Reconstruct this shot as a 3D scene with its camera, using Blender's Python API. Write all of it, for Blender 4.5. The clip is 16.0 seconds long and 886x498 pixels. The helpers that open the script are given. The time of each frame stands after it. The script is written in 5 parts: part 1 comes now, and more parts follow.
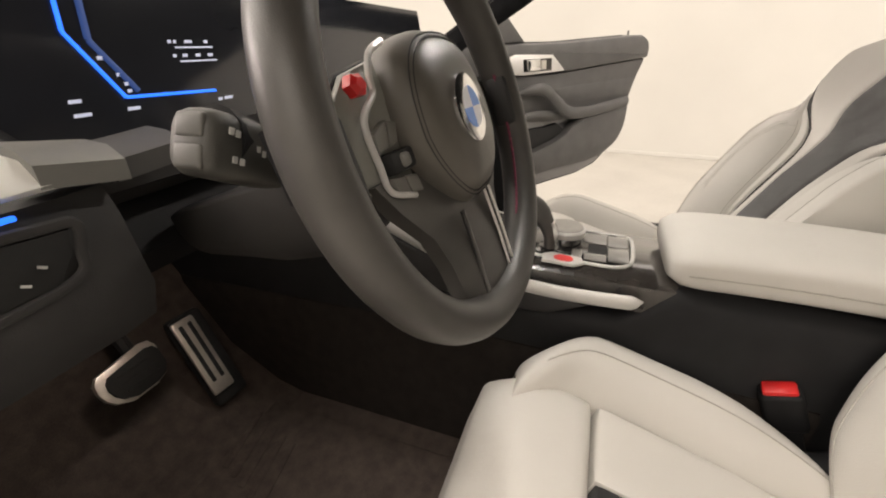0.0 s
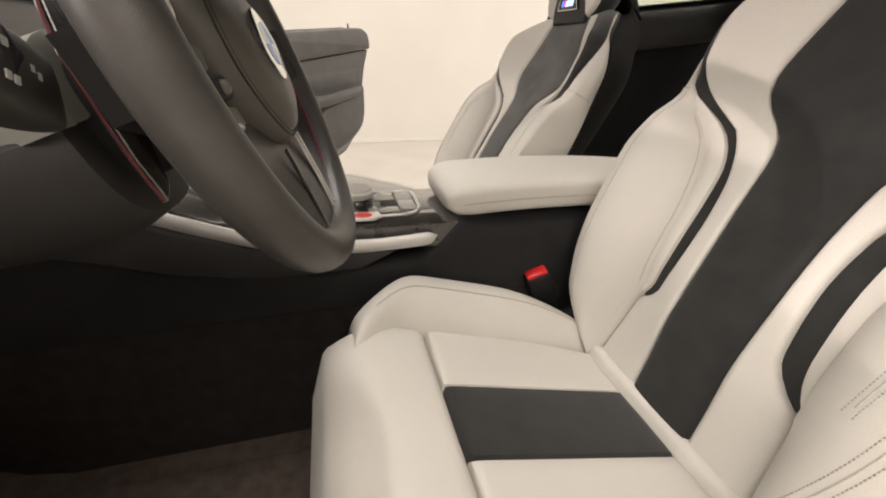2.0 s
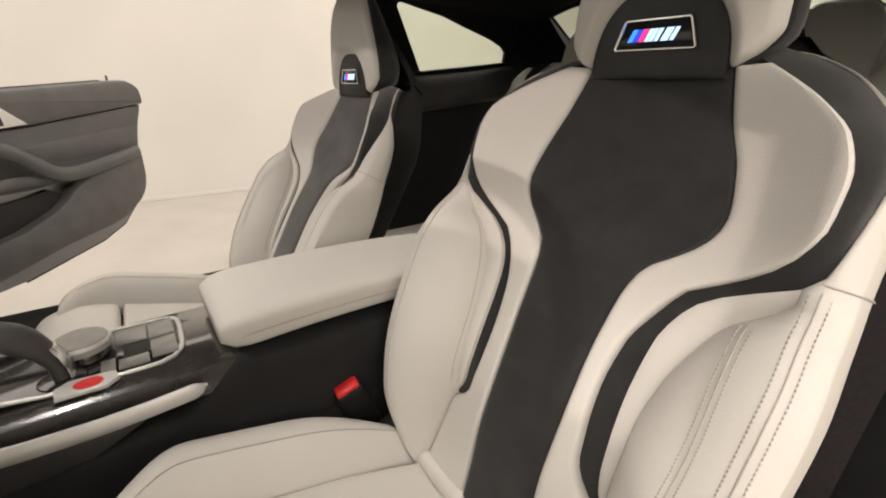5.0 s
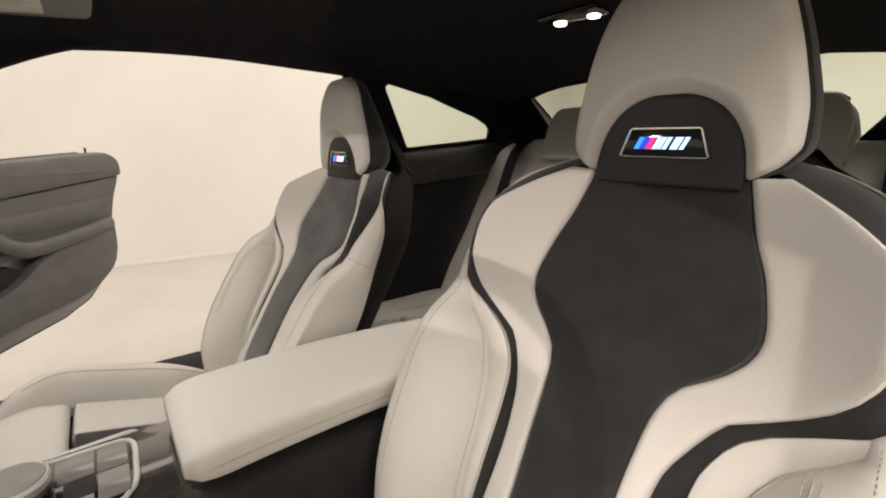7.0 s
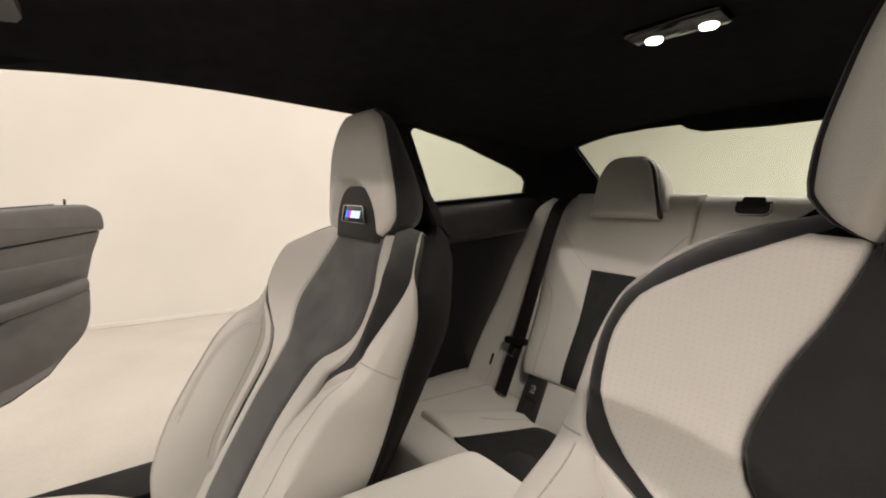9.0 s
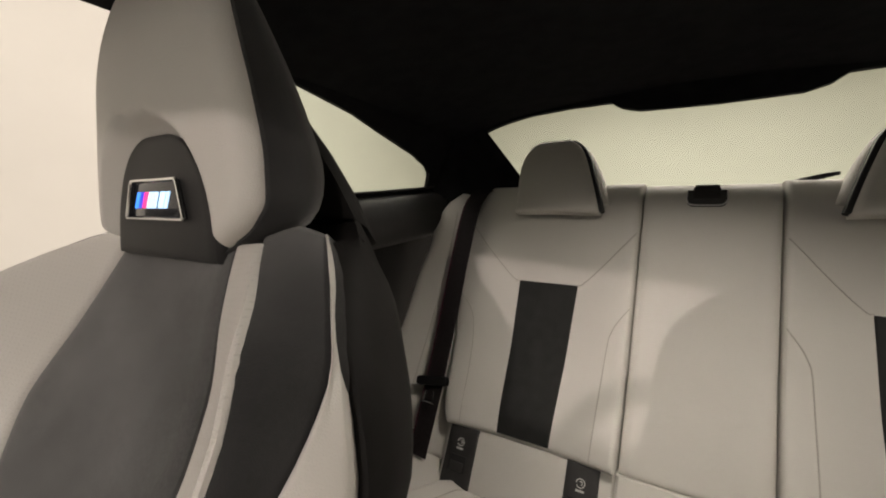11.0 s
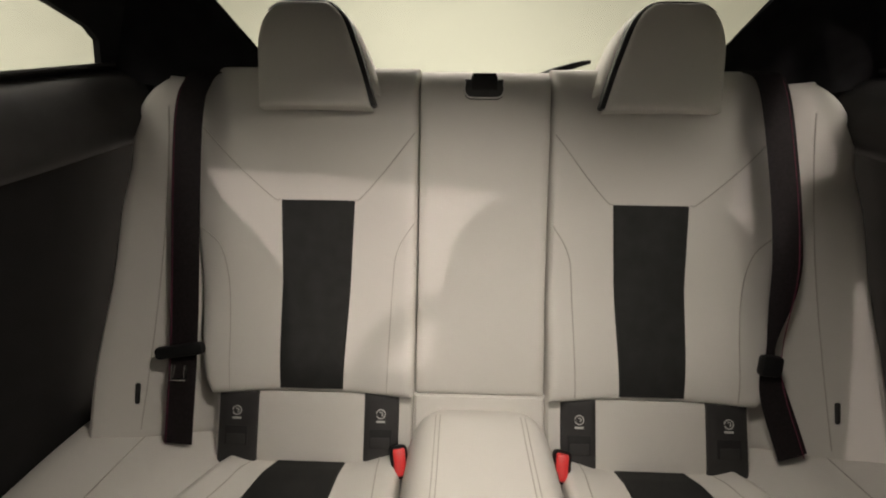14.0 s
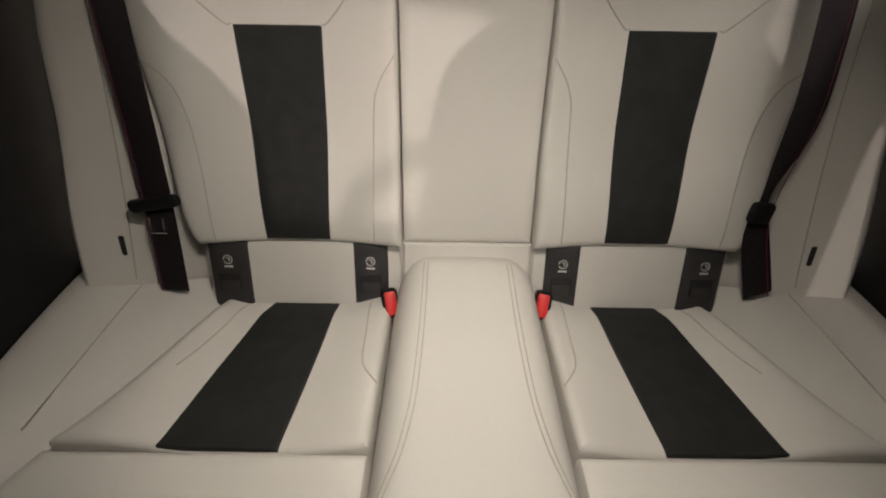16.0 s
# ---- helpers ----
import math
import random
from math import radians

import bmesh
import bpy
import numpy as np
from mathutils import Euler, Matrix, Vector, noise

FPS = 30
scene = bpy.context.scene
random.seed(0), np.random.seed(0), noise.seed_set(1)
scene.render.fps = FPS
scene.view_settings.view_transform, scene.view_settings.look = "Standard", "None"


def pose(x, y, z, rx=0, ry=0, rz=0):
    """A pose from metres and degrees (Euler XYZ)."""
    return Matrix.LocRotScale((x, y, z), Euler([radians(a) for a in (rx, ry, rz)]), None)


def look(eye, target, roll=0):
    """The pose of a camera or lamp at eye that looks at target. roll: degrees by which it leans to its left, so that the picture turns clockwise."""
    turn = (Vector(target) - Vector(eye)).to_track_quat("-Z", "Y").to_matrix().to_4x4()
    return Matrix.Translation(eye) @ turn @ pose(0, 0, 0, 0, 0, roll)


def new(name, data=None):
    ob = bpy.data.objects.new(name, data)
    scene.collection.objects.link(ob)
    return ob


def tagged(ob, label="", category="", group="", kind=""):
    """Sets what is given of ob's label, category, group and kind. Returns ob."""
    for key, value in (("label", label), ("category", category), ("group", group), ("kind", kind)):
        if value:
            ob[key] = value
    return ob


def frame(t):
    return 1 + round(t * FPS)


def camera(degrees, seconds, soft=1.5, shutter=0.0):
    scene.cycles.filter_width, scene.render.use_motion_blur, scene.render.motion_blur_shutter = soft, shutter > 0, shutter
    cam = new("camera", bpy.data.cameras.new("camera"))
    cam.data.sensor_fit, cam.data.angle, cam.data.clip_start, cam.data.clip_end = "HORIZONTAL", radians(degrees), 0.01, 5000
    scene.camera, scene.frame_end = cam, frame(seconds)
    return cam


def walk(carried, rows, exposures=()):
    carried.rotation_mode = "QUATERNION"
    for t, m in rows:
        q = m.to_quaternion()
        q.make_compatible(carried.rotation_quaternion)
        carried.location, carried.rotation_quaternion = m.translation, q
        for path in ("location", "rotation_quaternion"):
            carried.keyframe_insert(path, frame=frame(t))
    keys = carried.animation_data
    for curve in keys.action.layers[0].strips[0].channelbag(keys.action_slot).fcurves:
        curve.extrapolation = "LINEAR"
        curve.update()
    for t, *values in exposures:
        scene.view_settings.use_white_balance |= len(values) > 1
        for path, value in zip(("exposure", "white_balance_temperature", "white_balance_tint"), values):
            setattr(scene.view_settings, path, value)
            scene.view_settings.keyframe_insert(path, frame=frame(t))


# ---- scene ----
cam = camera(93.9, 16.0, 2.0)
PATH = [
    (0, (-0.672, 0.304, 0.984), (1.013, 0.904, 0.089), 0.2),
    (0.5, (-0.7, 0.326, 0.977), (1.068, 0.608, 0.085), 0.7),
    (1, (-0.717, 0.338, 0.964), (1.074, 0.325, 0.075), 1.0),
    (1.5, (-0.729, 0.353, 0.947), (1.046, 0.093, 0.065), 1.1),
    (2, (-0.73, 0.358, 0.939), (1.004, -0.112, 0.06), 1.2),
    (2.5, (-0.729, 0.361, 0.927), (0.952, -0.285, 0.057), 1.6),
    (3, (-0.731, 0.357, 0.919), (0.895, -0.422, 0.051), 1.5),
    (3.5, (-0.714, 0.328, 0.943), (0.848, -0.569, 0.075), 1.7),
    (4, (-0.687, 0.279, 0.975), (0.834, -0.707, 0.13), 1.6),
    (4.5, (-0.666, 0.248, 1.007), (0.82, -0.822, 0.202), 1.6),
    (5, (-0.652, 0.226, 1.03), (0.822, -0.908, 0.294), 1.4),
    (5.2, (-0.649, 0.213, 1.036), (0.837, -0.925, 0.332), 1.1),
    (7.3, (-0.557, 0.206, 1.078), (0.937, -1.048, 0.638), 1.8),
    (7.5, (-0.535, 0.199, 1.074), (0.977, -1.043, 0.659), 1.7),
    (8, (-0.479, 0.183, 1.065), (1.08, -1.026, 0.735), 1.6),
    (8.2, (-0.458, 0.168, 1.066), (1.118, -1.029, 0.774), 1.7),
    (10.3, (-0.061, -0.053, 1.07), (1.303, -1.513, 0.977), 1.2),
    (10.5, (-0.033, -0.071, 1.062), (1.26, -1.593, 0.959), 1.1),
    (11, (0.004, -0.103, 1.034), (1.068, -1.79, 0.883), 1.0),
    (11.5, (0.023, -0.152, 1.045), (0.852, -1.962, 0.856), 0.9),
    (12, (0.043, -0.205, 1.062), (0.631, -2.102, 0.83), 0.8),
    (12.5, (0.054, -0.238, 1.069), (0.434, -2.182, 0.792), 0.8),
    (13, (0.055, -0.265, 1.069), (0.276, -2.219, 0.7), 0.6),
    (13.5, (0.053, -0.292, 1.08), (0.158, -2.222, 0.567), 0.7),
    (14, (0.057, -0.311, 1.081), (0.106, -2.179, 0.369), 0.6),
    (14.5, (0.059, -0.325, 1.077), (0.079, -2.11, 0.176), 0.7),
    (15, (0.053, -0.336, 1.078), (0.069, -2.029, 0.014), 0.7),
    (15.5, (0.052, -0.345, 1.074), (0.055, -1.931, -0.144), 0.9),
    (16, (0.049, -0.358, 1.069), (0.045, -1.831, -0.284), 1.0),
]
walk(cam, [(t, look(eye, target, roll)) for t, eye, target, roll in PATH], ((0, 0.22), (1.5, 0.18), (3, 0.06), (4, 0.02), (5, -0.06), (8, 0.06), (10.5, -0.13), (12, 0.10), (13.5, 0.15), (14.5, 0.16), (15, 0.17), (16, 0.17)))

# ---- world, light ----
world = bpy.data.worlds.new("studio")
scene.world = world
world.use_nodes = True
world.node_tree.nodes["Background"].inputs[0].default_value = (1.0, 0.93, 0.84, 1)
world.node_tree.nodes["Background"].inputs[1].default_value = 0.10
scene.view_settings.exposure = 0.0


def area(name, eye, target, sx, sy, power, colour, beam=180):
    data = bpy.data.lights.new(name, "AREA")
    data.shape, data.size, data.size_y, data.energy, data.color = "RECTANGLE", sx, sy, power, colour
    data.spread = radians(beam)
    ob = new(name, data)
    ob.matrix_world = look(eye, target)
    return ob


WARM = (1.0, 0.897, 0.808)
area("studio_light", (2.3, 0.0, 3.15), (2.3, 0.0, 0), 2.0, 8.0, 125, WARM)
area("studio_light", (-2.6, 1.8, 3.15), (-2.6, 1.8, 0), 2.6, 5.0, 230, WARM)
area("studio_light", (0.0, 3.6, 3.15), (0.0, 3.2, 0), 3.0, 2.2, 130, WARM)
area("studio_light", (0.0, -3.4, 3.15), (0.0, -3.0, 0), 3.0, 2.2, 250, WARM)
area("studio_light", (-1.0, 3.28, 1.80), (0.05, -1.0, 0.85), 0.03, 0.03, 2.3, (1.0, 0.86, 0.80), 40)
for x in (0.026, -0.055):
    area("reading_lamp_light", (x, -0.625, 1.335), (x + 0.09, -0.67, 0.4), 0.05, 0.05, 1.25, (1.0, 0.90, 0.79), 124)
# Lamp out of view, added to brighten the dark pedals.
area("footwell_light", (-0.36, 0.83, 0.738), (-0.30, 0.98, 0.30), 0.04, 0.02, 0.20, (1.0, 0.83, 0.70))
# Added fill over the front seats; no such lamp is in view.
area("front_fill_light", (0.0, 0.36, 1.275), (0.0, 0.2, 0.4), 0.10, 0.04, 2.7, (1.0, 0.93, 0.85))


# ---- materials ----
def material(name, colour, rough=0.5, metal=0.0, var=0.12, scale=8.0, grain=0.0, grain_scale=400.0, bump=0.0, bump_scale=300.0,
             emit=None, power=0.0, coat=0.0, sheen=0.0, cells=False, spec=0.5, crease=0.0):
    m = bpy.data.materials.new(name)
    m.use_nodes = True
    nt = m.node_tree
    b = nt.nodes["Principled BSDF"]
    b.inputs["Roughness"].default_value = rough
    b.inputs["Metallic"].default_value = metal
    b.inputs["Coat Weight"].default_value = coat
    b.inputs["Sheen Weight"].default_value = sheen
    b.inputs["Specular IOR Level"].default_value = spec
    co = nt.nodes.new("ShaderNodeTexCoord")
    n1 = nt.nodes.new("ShaderNodeTexNoise")
    n1.inputs["Scale"].default_value, n1.inputs["Detail"].default_value = scale, 4
    nt.links.new(co.outputs["Object"], n1.inputs["Vector"])
    n2 = nt.nodes.new("ShaderNodeTexNoise")
    n2.inputs["Scale"].default_value, n2.inputs["Detail"].default_value = grain_scale, 3
    nt.links.new(co.outputs["Object"], n2.inputs["Vector"])
    mix = nt.nodes.new("ShaderNodeMath")
    mix.operation = "MULTIPLY_ADD"
    mix.inputs[1].default_value = grain
    nt.links.new(n2.outputs["Fac"], mix.inputs[0])
    nt.links.new(n1.outputs["Fac"], mix.inputs[2])
    ramp = nt.nodes.new("ShaderNodeValToRGB")
    lo = [c * (1 - var) for c in colour]
    hi = [min(1.0, c * (1 + var)) for c in colour]
    ramp.color_ramp.elements[0].position, ramp.color_ramp.elements[1].position = 0.3, 0.7 + grain
    ramp.color_ramp.elements[0].color, ramp.color_ramp.elements[1].color = (*lo, 1), (*hi, 1)
    nt.links.new(mix.outputs[0], ramp.inputs[0])
    nt.links.new(ramp.outputs[0], b.inputs["Base Color"])
    if bump:
        tex = nt.nodes.new("ShaderNodeTexVoronoi" if cells else "ShaderNodeTexNoise")
        tex.inputs["Scale"].default_value = bump_scale
        nt.links.new(co.outputs["Object"], tex.inputs["Vector"])
        bp = nt.nodes.new("ShaderNodeBump")
        bp.inputs["Strength"].default_value, bp.inputs["Distance"].default_value = bump, 0.001
        nt.links.new(tex.outputs["Distance" if cells else "Fac"], bp.inputs["Height"])
        nt.links.new(bp.outputs["Normal"], b.inputs["Normal"])
        if crease:
            soft = nt.nodes.new("ShaderNodeTexNoise")
            soft.inputs["Scale"].default_value, soft.inputs["Detail"].default_value, soft.inputs["Distortion"].default_value = 16, 2, 0.8
            nt.links.new(co.outputs["Object"], soft.inputs["Vector"])
            fold = nt.nodes.new("ShaderNodeBump")
            fold.inputs["Strength"].default_value, fold.inputs["Distance"].default_value = crease, 0.004
            nt.links.new(soft.outputs["Fac"], fold.inputs["Height"])
            nt.links.new(fold.outputs["Normal"], bp.inputs["Normal"])
    if emit:
        b.inputs["Emission Color"].default_value = (*emit, 1)
        b.inputs["Emission Strength"].default_value = power
    return m


def glass(name, colour):
    """Thin tinted glass: clear through, with a faint mirror on it."""
    m = bpy.data.materials.new(name)
    m.use_nodes = True
    nt = m.node_tree
    nt.nodes.remove(nt.nodes["Principled BSDF"])
    clear, gloss, mix = (nt.nodes.new("ShaderNode" + k) for k in ("BsdfTransparent", "BsdfGlossy", "MixShader"))
    clear.inputs["Color"].default_value = (*colour, 1)
    gloss.inputs["Roughness"].default_value = 0.02
    mix.inputs[0].default_value = 0.025
    nt.links.new(clear.outputs[0], mix.inputs[1])
    nt.links.new(gloss.outputs[0], mix.inputs[2])
    nt.links.new(mix.outputs[0], nt.nodes["Material Output"].inputs["Surface"])
    return m


LEATHER = material("pale_leather", (0.60, 0.58, 0.54), 0.62, spec=0.38, var=0.035, scale=5, grain=0.15, bump=0.25, bump_scale=900, cells=True, crease=0.30)
SEAM = material("pale_stitching", (0.42, 0.40, 0.36), 0.8, var=0.25, scale=700)
DARK_SEAM = material("grey_seam", (0.36, 0.34, 0.31), 0.85, var=0.2, scale=300)
INSERT = material("black_perforated_leather", (0.016, 0.0165, 0.016), 0.7, var=0.2, scale=30, bump=0.4, bump_scale=500, cells=True, spec=0.3)
# Mottled nap, plus the passenger seat's stronger light painted in as paler suede.
BRUSHED_LIT_SUEDE = material("brushed_lit_suede", (0.068, 0.068, 0.067), 0.95, var=0.75, scale=13, grain=0.3, bump=0.4, bump_scale=1200, sheen=0.35)
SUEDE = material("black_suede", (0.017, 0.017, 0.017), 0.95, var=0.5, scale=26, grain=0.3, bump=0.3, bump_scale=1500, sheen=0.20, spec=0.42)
BELT = material("black_belt_webbing", (0.013, 0.010, 0.011), 0.8, var=0.3, scale=200, bump=0.4, bump_scale=1400, spec=0.25)
BLACK_LEATHER = material("black_leather", (0.020, 0.020, 0.020), 0.5, var=0.15, scale=30, bump=0.15, bump_scale=1100, cells=True, spec=0.35)
WHEEL_LEATHER = material("black_wheel_leather", (0.055, 0.052, 0.048), 0.42, var=0.15, scale=30, bump=0.12, bump_scale=1200, cells=True, spec=0.5)
COLUMN = material("grey_column_trim", (0.21, 0.21, 0.19), 0.6, var=0.08, scale=20, bump=0.15, bump_scale=900)
SHROUD = material("dark_grey_shroud", (0.026, 0.0245, 0.0235), 0.6, var=0.12, scale=20, bump=0.15, bump_scale=900)
DARK_RED = material("dark_red_trim", (0.085, 0.012, 0.014), 0.5, var=0.2, scale=60)
PLASTIC = material("dark_soft_plastic", (0.010, 0.010, 0.0105), 0.6, var=0.2, scale=20, bump=0.2, bump_scale=900, spec=0.18)
GLASS_KEY = material("glossy_grey_touch_glass", (0.17, 0.165, 0.155), 0.20, var=0.06, scale=30, coat=0.6)
DASH = material("soft_dash_plastic", (0.030, 0.029, 0.029), 0.6, var=0.2, scale=20, bump=0.2, bump_scale=900, spec=0.4)
DOOR_TRIM = material("anthracite_door_trim", (0.085, 0.083, 0.082), 0.55, var=0.15, scale=12, bump=0.2, bump_scale=900)
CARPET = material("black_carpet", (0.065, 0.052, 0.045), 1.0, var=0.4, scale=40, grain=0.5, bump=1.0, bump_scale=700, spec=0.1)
# Darker copy of the carpet: the shade beside the console is in its colour.
SHADED_CARPET = material("shaded_console_carpet", (0.020, 0.017, 0.015), 1.0, var=0.35, scale=40, grain=0.5, bump=1.0, bump_scale=700, spec=0.1)
HEADLINER = material("black_headliner", (0.014, 0.014, 0.015), 0.95, var=0.25, scale=30, bump=0.3, bump_scale=900, spec=0.1)
SILVER = material("satin_silver", (0.62, 0.60, 0.57), 0.32, 1.0, var=0.06, scale=30)
TRIM = material("satin_galvanic_trim", (0.62, 0.61, 0.59), 0.38, 0.35, var=0.05, scale=30)
DASH_STRIP = material("satin_grey_dash_strip", (0.170, 0.167, 0.156), 0.42, var=0.08, scale=20, bump=0.1, bump_scale=900)
VENT = material("bright_vent_surround", (0.80, 0.79, 0.75), 0.4, var=0.05, scale=30)
CHROME = material("chrome", (0.75, 0.75, 0.74), 0.12, 1.0, var=0.03, scale=20)
STEEL = material("brushed_pedal_steel", (0.62, 0.57, 0.51), 0.35, 0.65, var=0.1, scale=60)
STALK_PLASTIC = material("stalk_plastic", (0.048, 0.047, 0.042), 0.5, var=0.15, scale=20, bump=0.15, bump_scale=900)
KEY_PLASTIC = material("key_plastic", (0.17, 0.165, 0.15), 0.5, var=0.12, scale=20, bump=0.15, bump_scale=900)
STALK_KEY = material("stalk_key_plastic", (0.075, 0.073, 0.066), 0.5, var=0.12, scale=20, bump=0.15, bump_scale=900)
PAD_LEATHER = material("airbag_leather", (0.105, 0.097, 0.085), 0.45, var=0.12, scale=25, bump=0.12, bump_scale=1200, cells=True)
SHELL_LEATHER = material("black_shell_leather", (0.009, 0.0085, 0.008), 0.7, var=0.2, scale=30, bump=0.15, bump_scale=1100, cells=True, spec=0.12)
SPOKE_PLASTIC = material("satin_spoke_plastic", (0.30, 0.30, 0.275), 0.38, var=0.1, scale=25, bump=0.1, bump_scale=900)
PIANO = material("gloss_black", (0.012, 0.011, 0.011), 0.12, var=0.2, scale=15, coat=0.5)
CARBON = material("carbon_trim", (0.034, 0.030, 0.027), 0.2, var=0.25, scale=45, coat=0.9)
DIAL_TOP = material("brushed_dial_face", (0.34, 0.33, 0.31), 0.35, 0.6, var=0.08, scale=80)
RED = material("red_plastic", (0.62, 0.02, 0.02), 0.4, var=0.1, scale=60)
RED_STITCH = material("red_blue_stitching", (0.16, 0.03, 0.06), 0.8, var=0.6, scale=500)
SCREEN = material("dark_display_glass", (0.018, 0.019, 0.023), 0.09, var=0.2, scale=6)
BLUE_GLOW = material("blue_display_line", (0.0, 0.05, 0.4), 0.5, emit=(0.02, 0.16, 1.0), power=1.6)
BLUE_DIM = material("dim_blue_display_line", (0.0, 0.02, 0.1), 0.5, emit=(0.03, 0.07, 0.25), power=0.5)
WHITE_GLOW = material("white_display_text", (0.5, 0.5, 0.55), 0.5, emit=(0.75, 0.78, 1.0), power=0.42)
BADGE_BLUE = material("badge_light_blue", (0.02, 0.2, 0.7), 0.4, emit=(0.03, 0.25, 1.0), power=1.5)
BADGE_DEEP = material("badge_deep_blue", (0.02, 0.05, 0.5), 0.4, emit=(0.02, 0.05, 0.8), power=1.0)
BADGE_RED = material("badge_magenta", (0.6, 0.02, 0.15), 0.4, emit=(1.0, 0.02, 0.22), power=1.4)
BADGE_WHITE = material("badge_white", (0.6, 0.7, 0.9), 0.4, emit=(0.5, 0.75, 1.0), power=1.3)
LAMP_GLOW = material("reading_lamp_glow", (1, 1, 1), 0.4, emit=(1.0, 0.95, 0.88), power=9.0)
WALL = material("white_studio_wall", (0.63, 0.615, 0.58), 0.85, var=0.035, scale=1.2)
CONCRETE = material("sealed_concrete_floor", (0.46, 0.44, 0.405), 0.5, var=0.10, scale=3, grain=0.6, grain_scale=90, bump=0.15, bump_scale=90)
PAINT = material("grey_body_paint", (0.16, 0.16, 0.165), 0.3, 0.4, var=0.04, scale=10, coat=0.8)
PRINT_GREY = material("pale_grey_print", (0.5, 0.5, 0.48), 0.6, var=0.1, scale=60)
RUBBER = material("black_rubber", (0.012, 0.012, 0.012), 0.75, var=0.2, scale=60)
PAPER = material("pale_airbag_label", (0.55, 0.55, 0.45), 0.6, var=0.12, scale=40)
TINT = glass("green_tinted_glass", (0.85, 0.89, 0.835))


def perforate(name, tilt):
    """The pale leather with rows of small punched holes."""
    m = LEATHER.copy()
    m.name = name
    nt = m.node_tree
    b = nt.nodes["Principled BSDF"]
    src = b.inputs["Base Color"].links[0].from_socket
    co, turn, flat, cell, lim, mix = (nt.nodes.new("ShaderNode" + k) for k in ("TexCoord", "Mapping", "Mapping", "TexVoronoi", "Math", "Mix"))
    turn.inputs["Rotation"].default_value = (radians(-tilt), 0, 0)
    flat.inputs["Scale"].default_value = (1, 0, 1)
    cell.inputs["Scale"].default_value, cell.inputs["Randomness"].default_value = 240, 0.05
    lim.operation = "LESS_THAN"
    lim.inputs[1].default_value = 0.15
    mix.data_type = "RGBA"
    mix.inputs["B"].default_value = (0.54, 0.52, 0.485, 1)
    nt.links.new(co.outputs["Object"], turn.inputs["Vector"])
    nt.links.new(turn.outputs[0], flat.inputs["Vector"])
    nt.links.new(flat.outputs[0], cell.inputs["Vector"])
    nt.links.new(cell.outputs["Distance"], lim.inputs[0])
    nt.links.new(lim.outputs[0], mix.inputs["Factor"])
    nt.links.new(src, mix.inputs["A"])
    nt.links.new(mix.outputs["Result"], b.inputs["Base Color"])
    return m


PERFORATED = perforate("perforated_pale_leather", 23.5)


# ---- mesh helpers ----
def curve(*pts):
    """A smooth function through (s, value) pairs."""
    xs = [p[0] for p in pts]
    ys = [p[1] for p in pts]
    n = len(xs)
    sl = [(ys[i + 1] - ys[i]) / (xs[i + 1] - xs[i]) for i in range(n - 1)]
    tg = [sl[0]] + [0.0 if sl[i - 1] * sl[i] <= 0 else 2 * sl[i - 1] * sl[i] / (sl[i - 1] + sl[i]) for i in range(1, n - 1)] + [sl[-1]]

    def at(s):
        if s <= xs[0]:
            return ys[0]
        if s >= xs[-1]:
            return ys[-1]
        i = 0
        while s > xs[i + 1]:
            i += 1
        h = xs[i + 1] - xs[i]
        t = (s - xs[i]) / h
        return (ys[i] * (1 + 2 * t) * (1 - t) ** 2 + tg[i] * h * t * (1 - t) ** 2 + ys[i + 1] * t * t * (3 - 2 * t) + tg[i + 1] * h * t * t * (t - 1))
    return at


def step(a, b, x):
    t = min(1.0, max(0.0, (x - a) / (b - a)))
    return t * t * (3 - 2 * t)


class Plane:
    """A local frame: x across, s along, d out of it."""
    def __init__(self, o, u, x=(1, 0, 0), side=-1):
        self.o, self.u, self.x = Vector(o), Vector(u).normalized(), Vector(x).normalized()
        self.n = self.x.cross(self.u).normalized() * side

    def __call__(self, x, s, d=0.0):
        return self.o + self.x * x + self.u * s + self.n * d


ORIGIN = {}


def thing(name, loc, label, category, group="", kind=""):
    ob = new(name)
    ob.location = loc
    ob.empty_display_size = 0.05
    ORIGIN[ob.name] = Vector(loc)
    return tagged(ob, label, category, group, kind)


def link(name, verts, faces, mat, parent=None, label="", smooth=35, kind=""):
    me = bpy.data.meshes.new(name)
    o = ORIGIN.get(parent.name, Vector()) if parent else Vector()
    me.from_pydata([tuple(Vector(v) - o) for v in verts], [], faces)
    bm = bmesh.new()
    bm.from_mesh(me)
    bmesh.ops.recalc_face_normals(bm, faces=bm.faces)
    lim = radians(smooth)
    for f in bm.faces:
        f.smooth = smooth > 0
    for e in bm.edges:
        e.smooth = len(e.link_faces) == 2 and e.calc_face_angle(0) < lim
    bm.to_mesh(me)
    bm.free()
    me.materials.append(mat)
    ob = new(name, me)
    if parent:
        ob.parent = parent
        ORIGIN[ob.name] = o
    else:
        ORIGIN[ob.name] = Vector()
    if label or kind:
        tagged(ob, label, kind=kind)
    return ob


def part(name, vf, mat, parent, label="", smooth=35):
    return link(name, vf[0], vf[1], mat, parent, label, smooth)


def solo(name, vf, mat, label, category, group="", kind="", smooth=35):
    """A thing that is one mesh, with its origin at its middle."""
    vs = [Vector(v) for v in vf[0]]
    mid = sum(vs, Vector()) / len(vs)
    ob = link(name, [v - mid for v in vs], vf[1], mat, None, "", smooth)
    ob.location = mid
    return tagged(ob, label, category, group, kind)


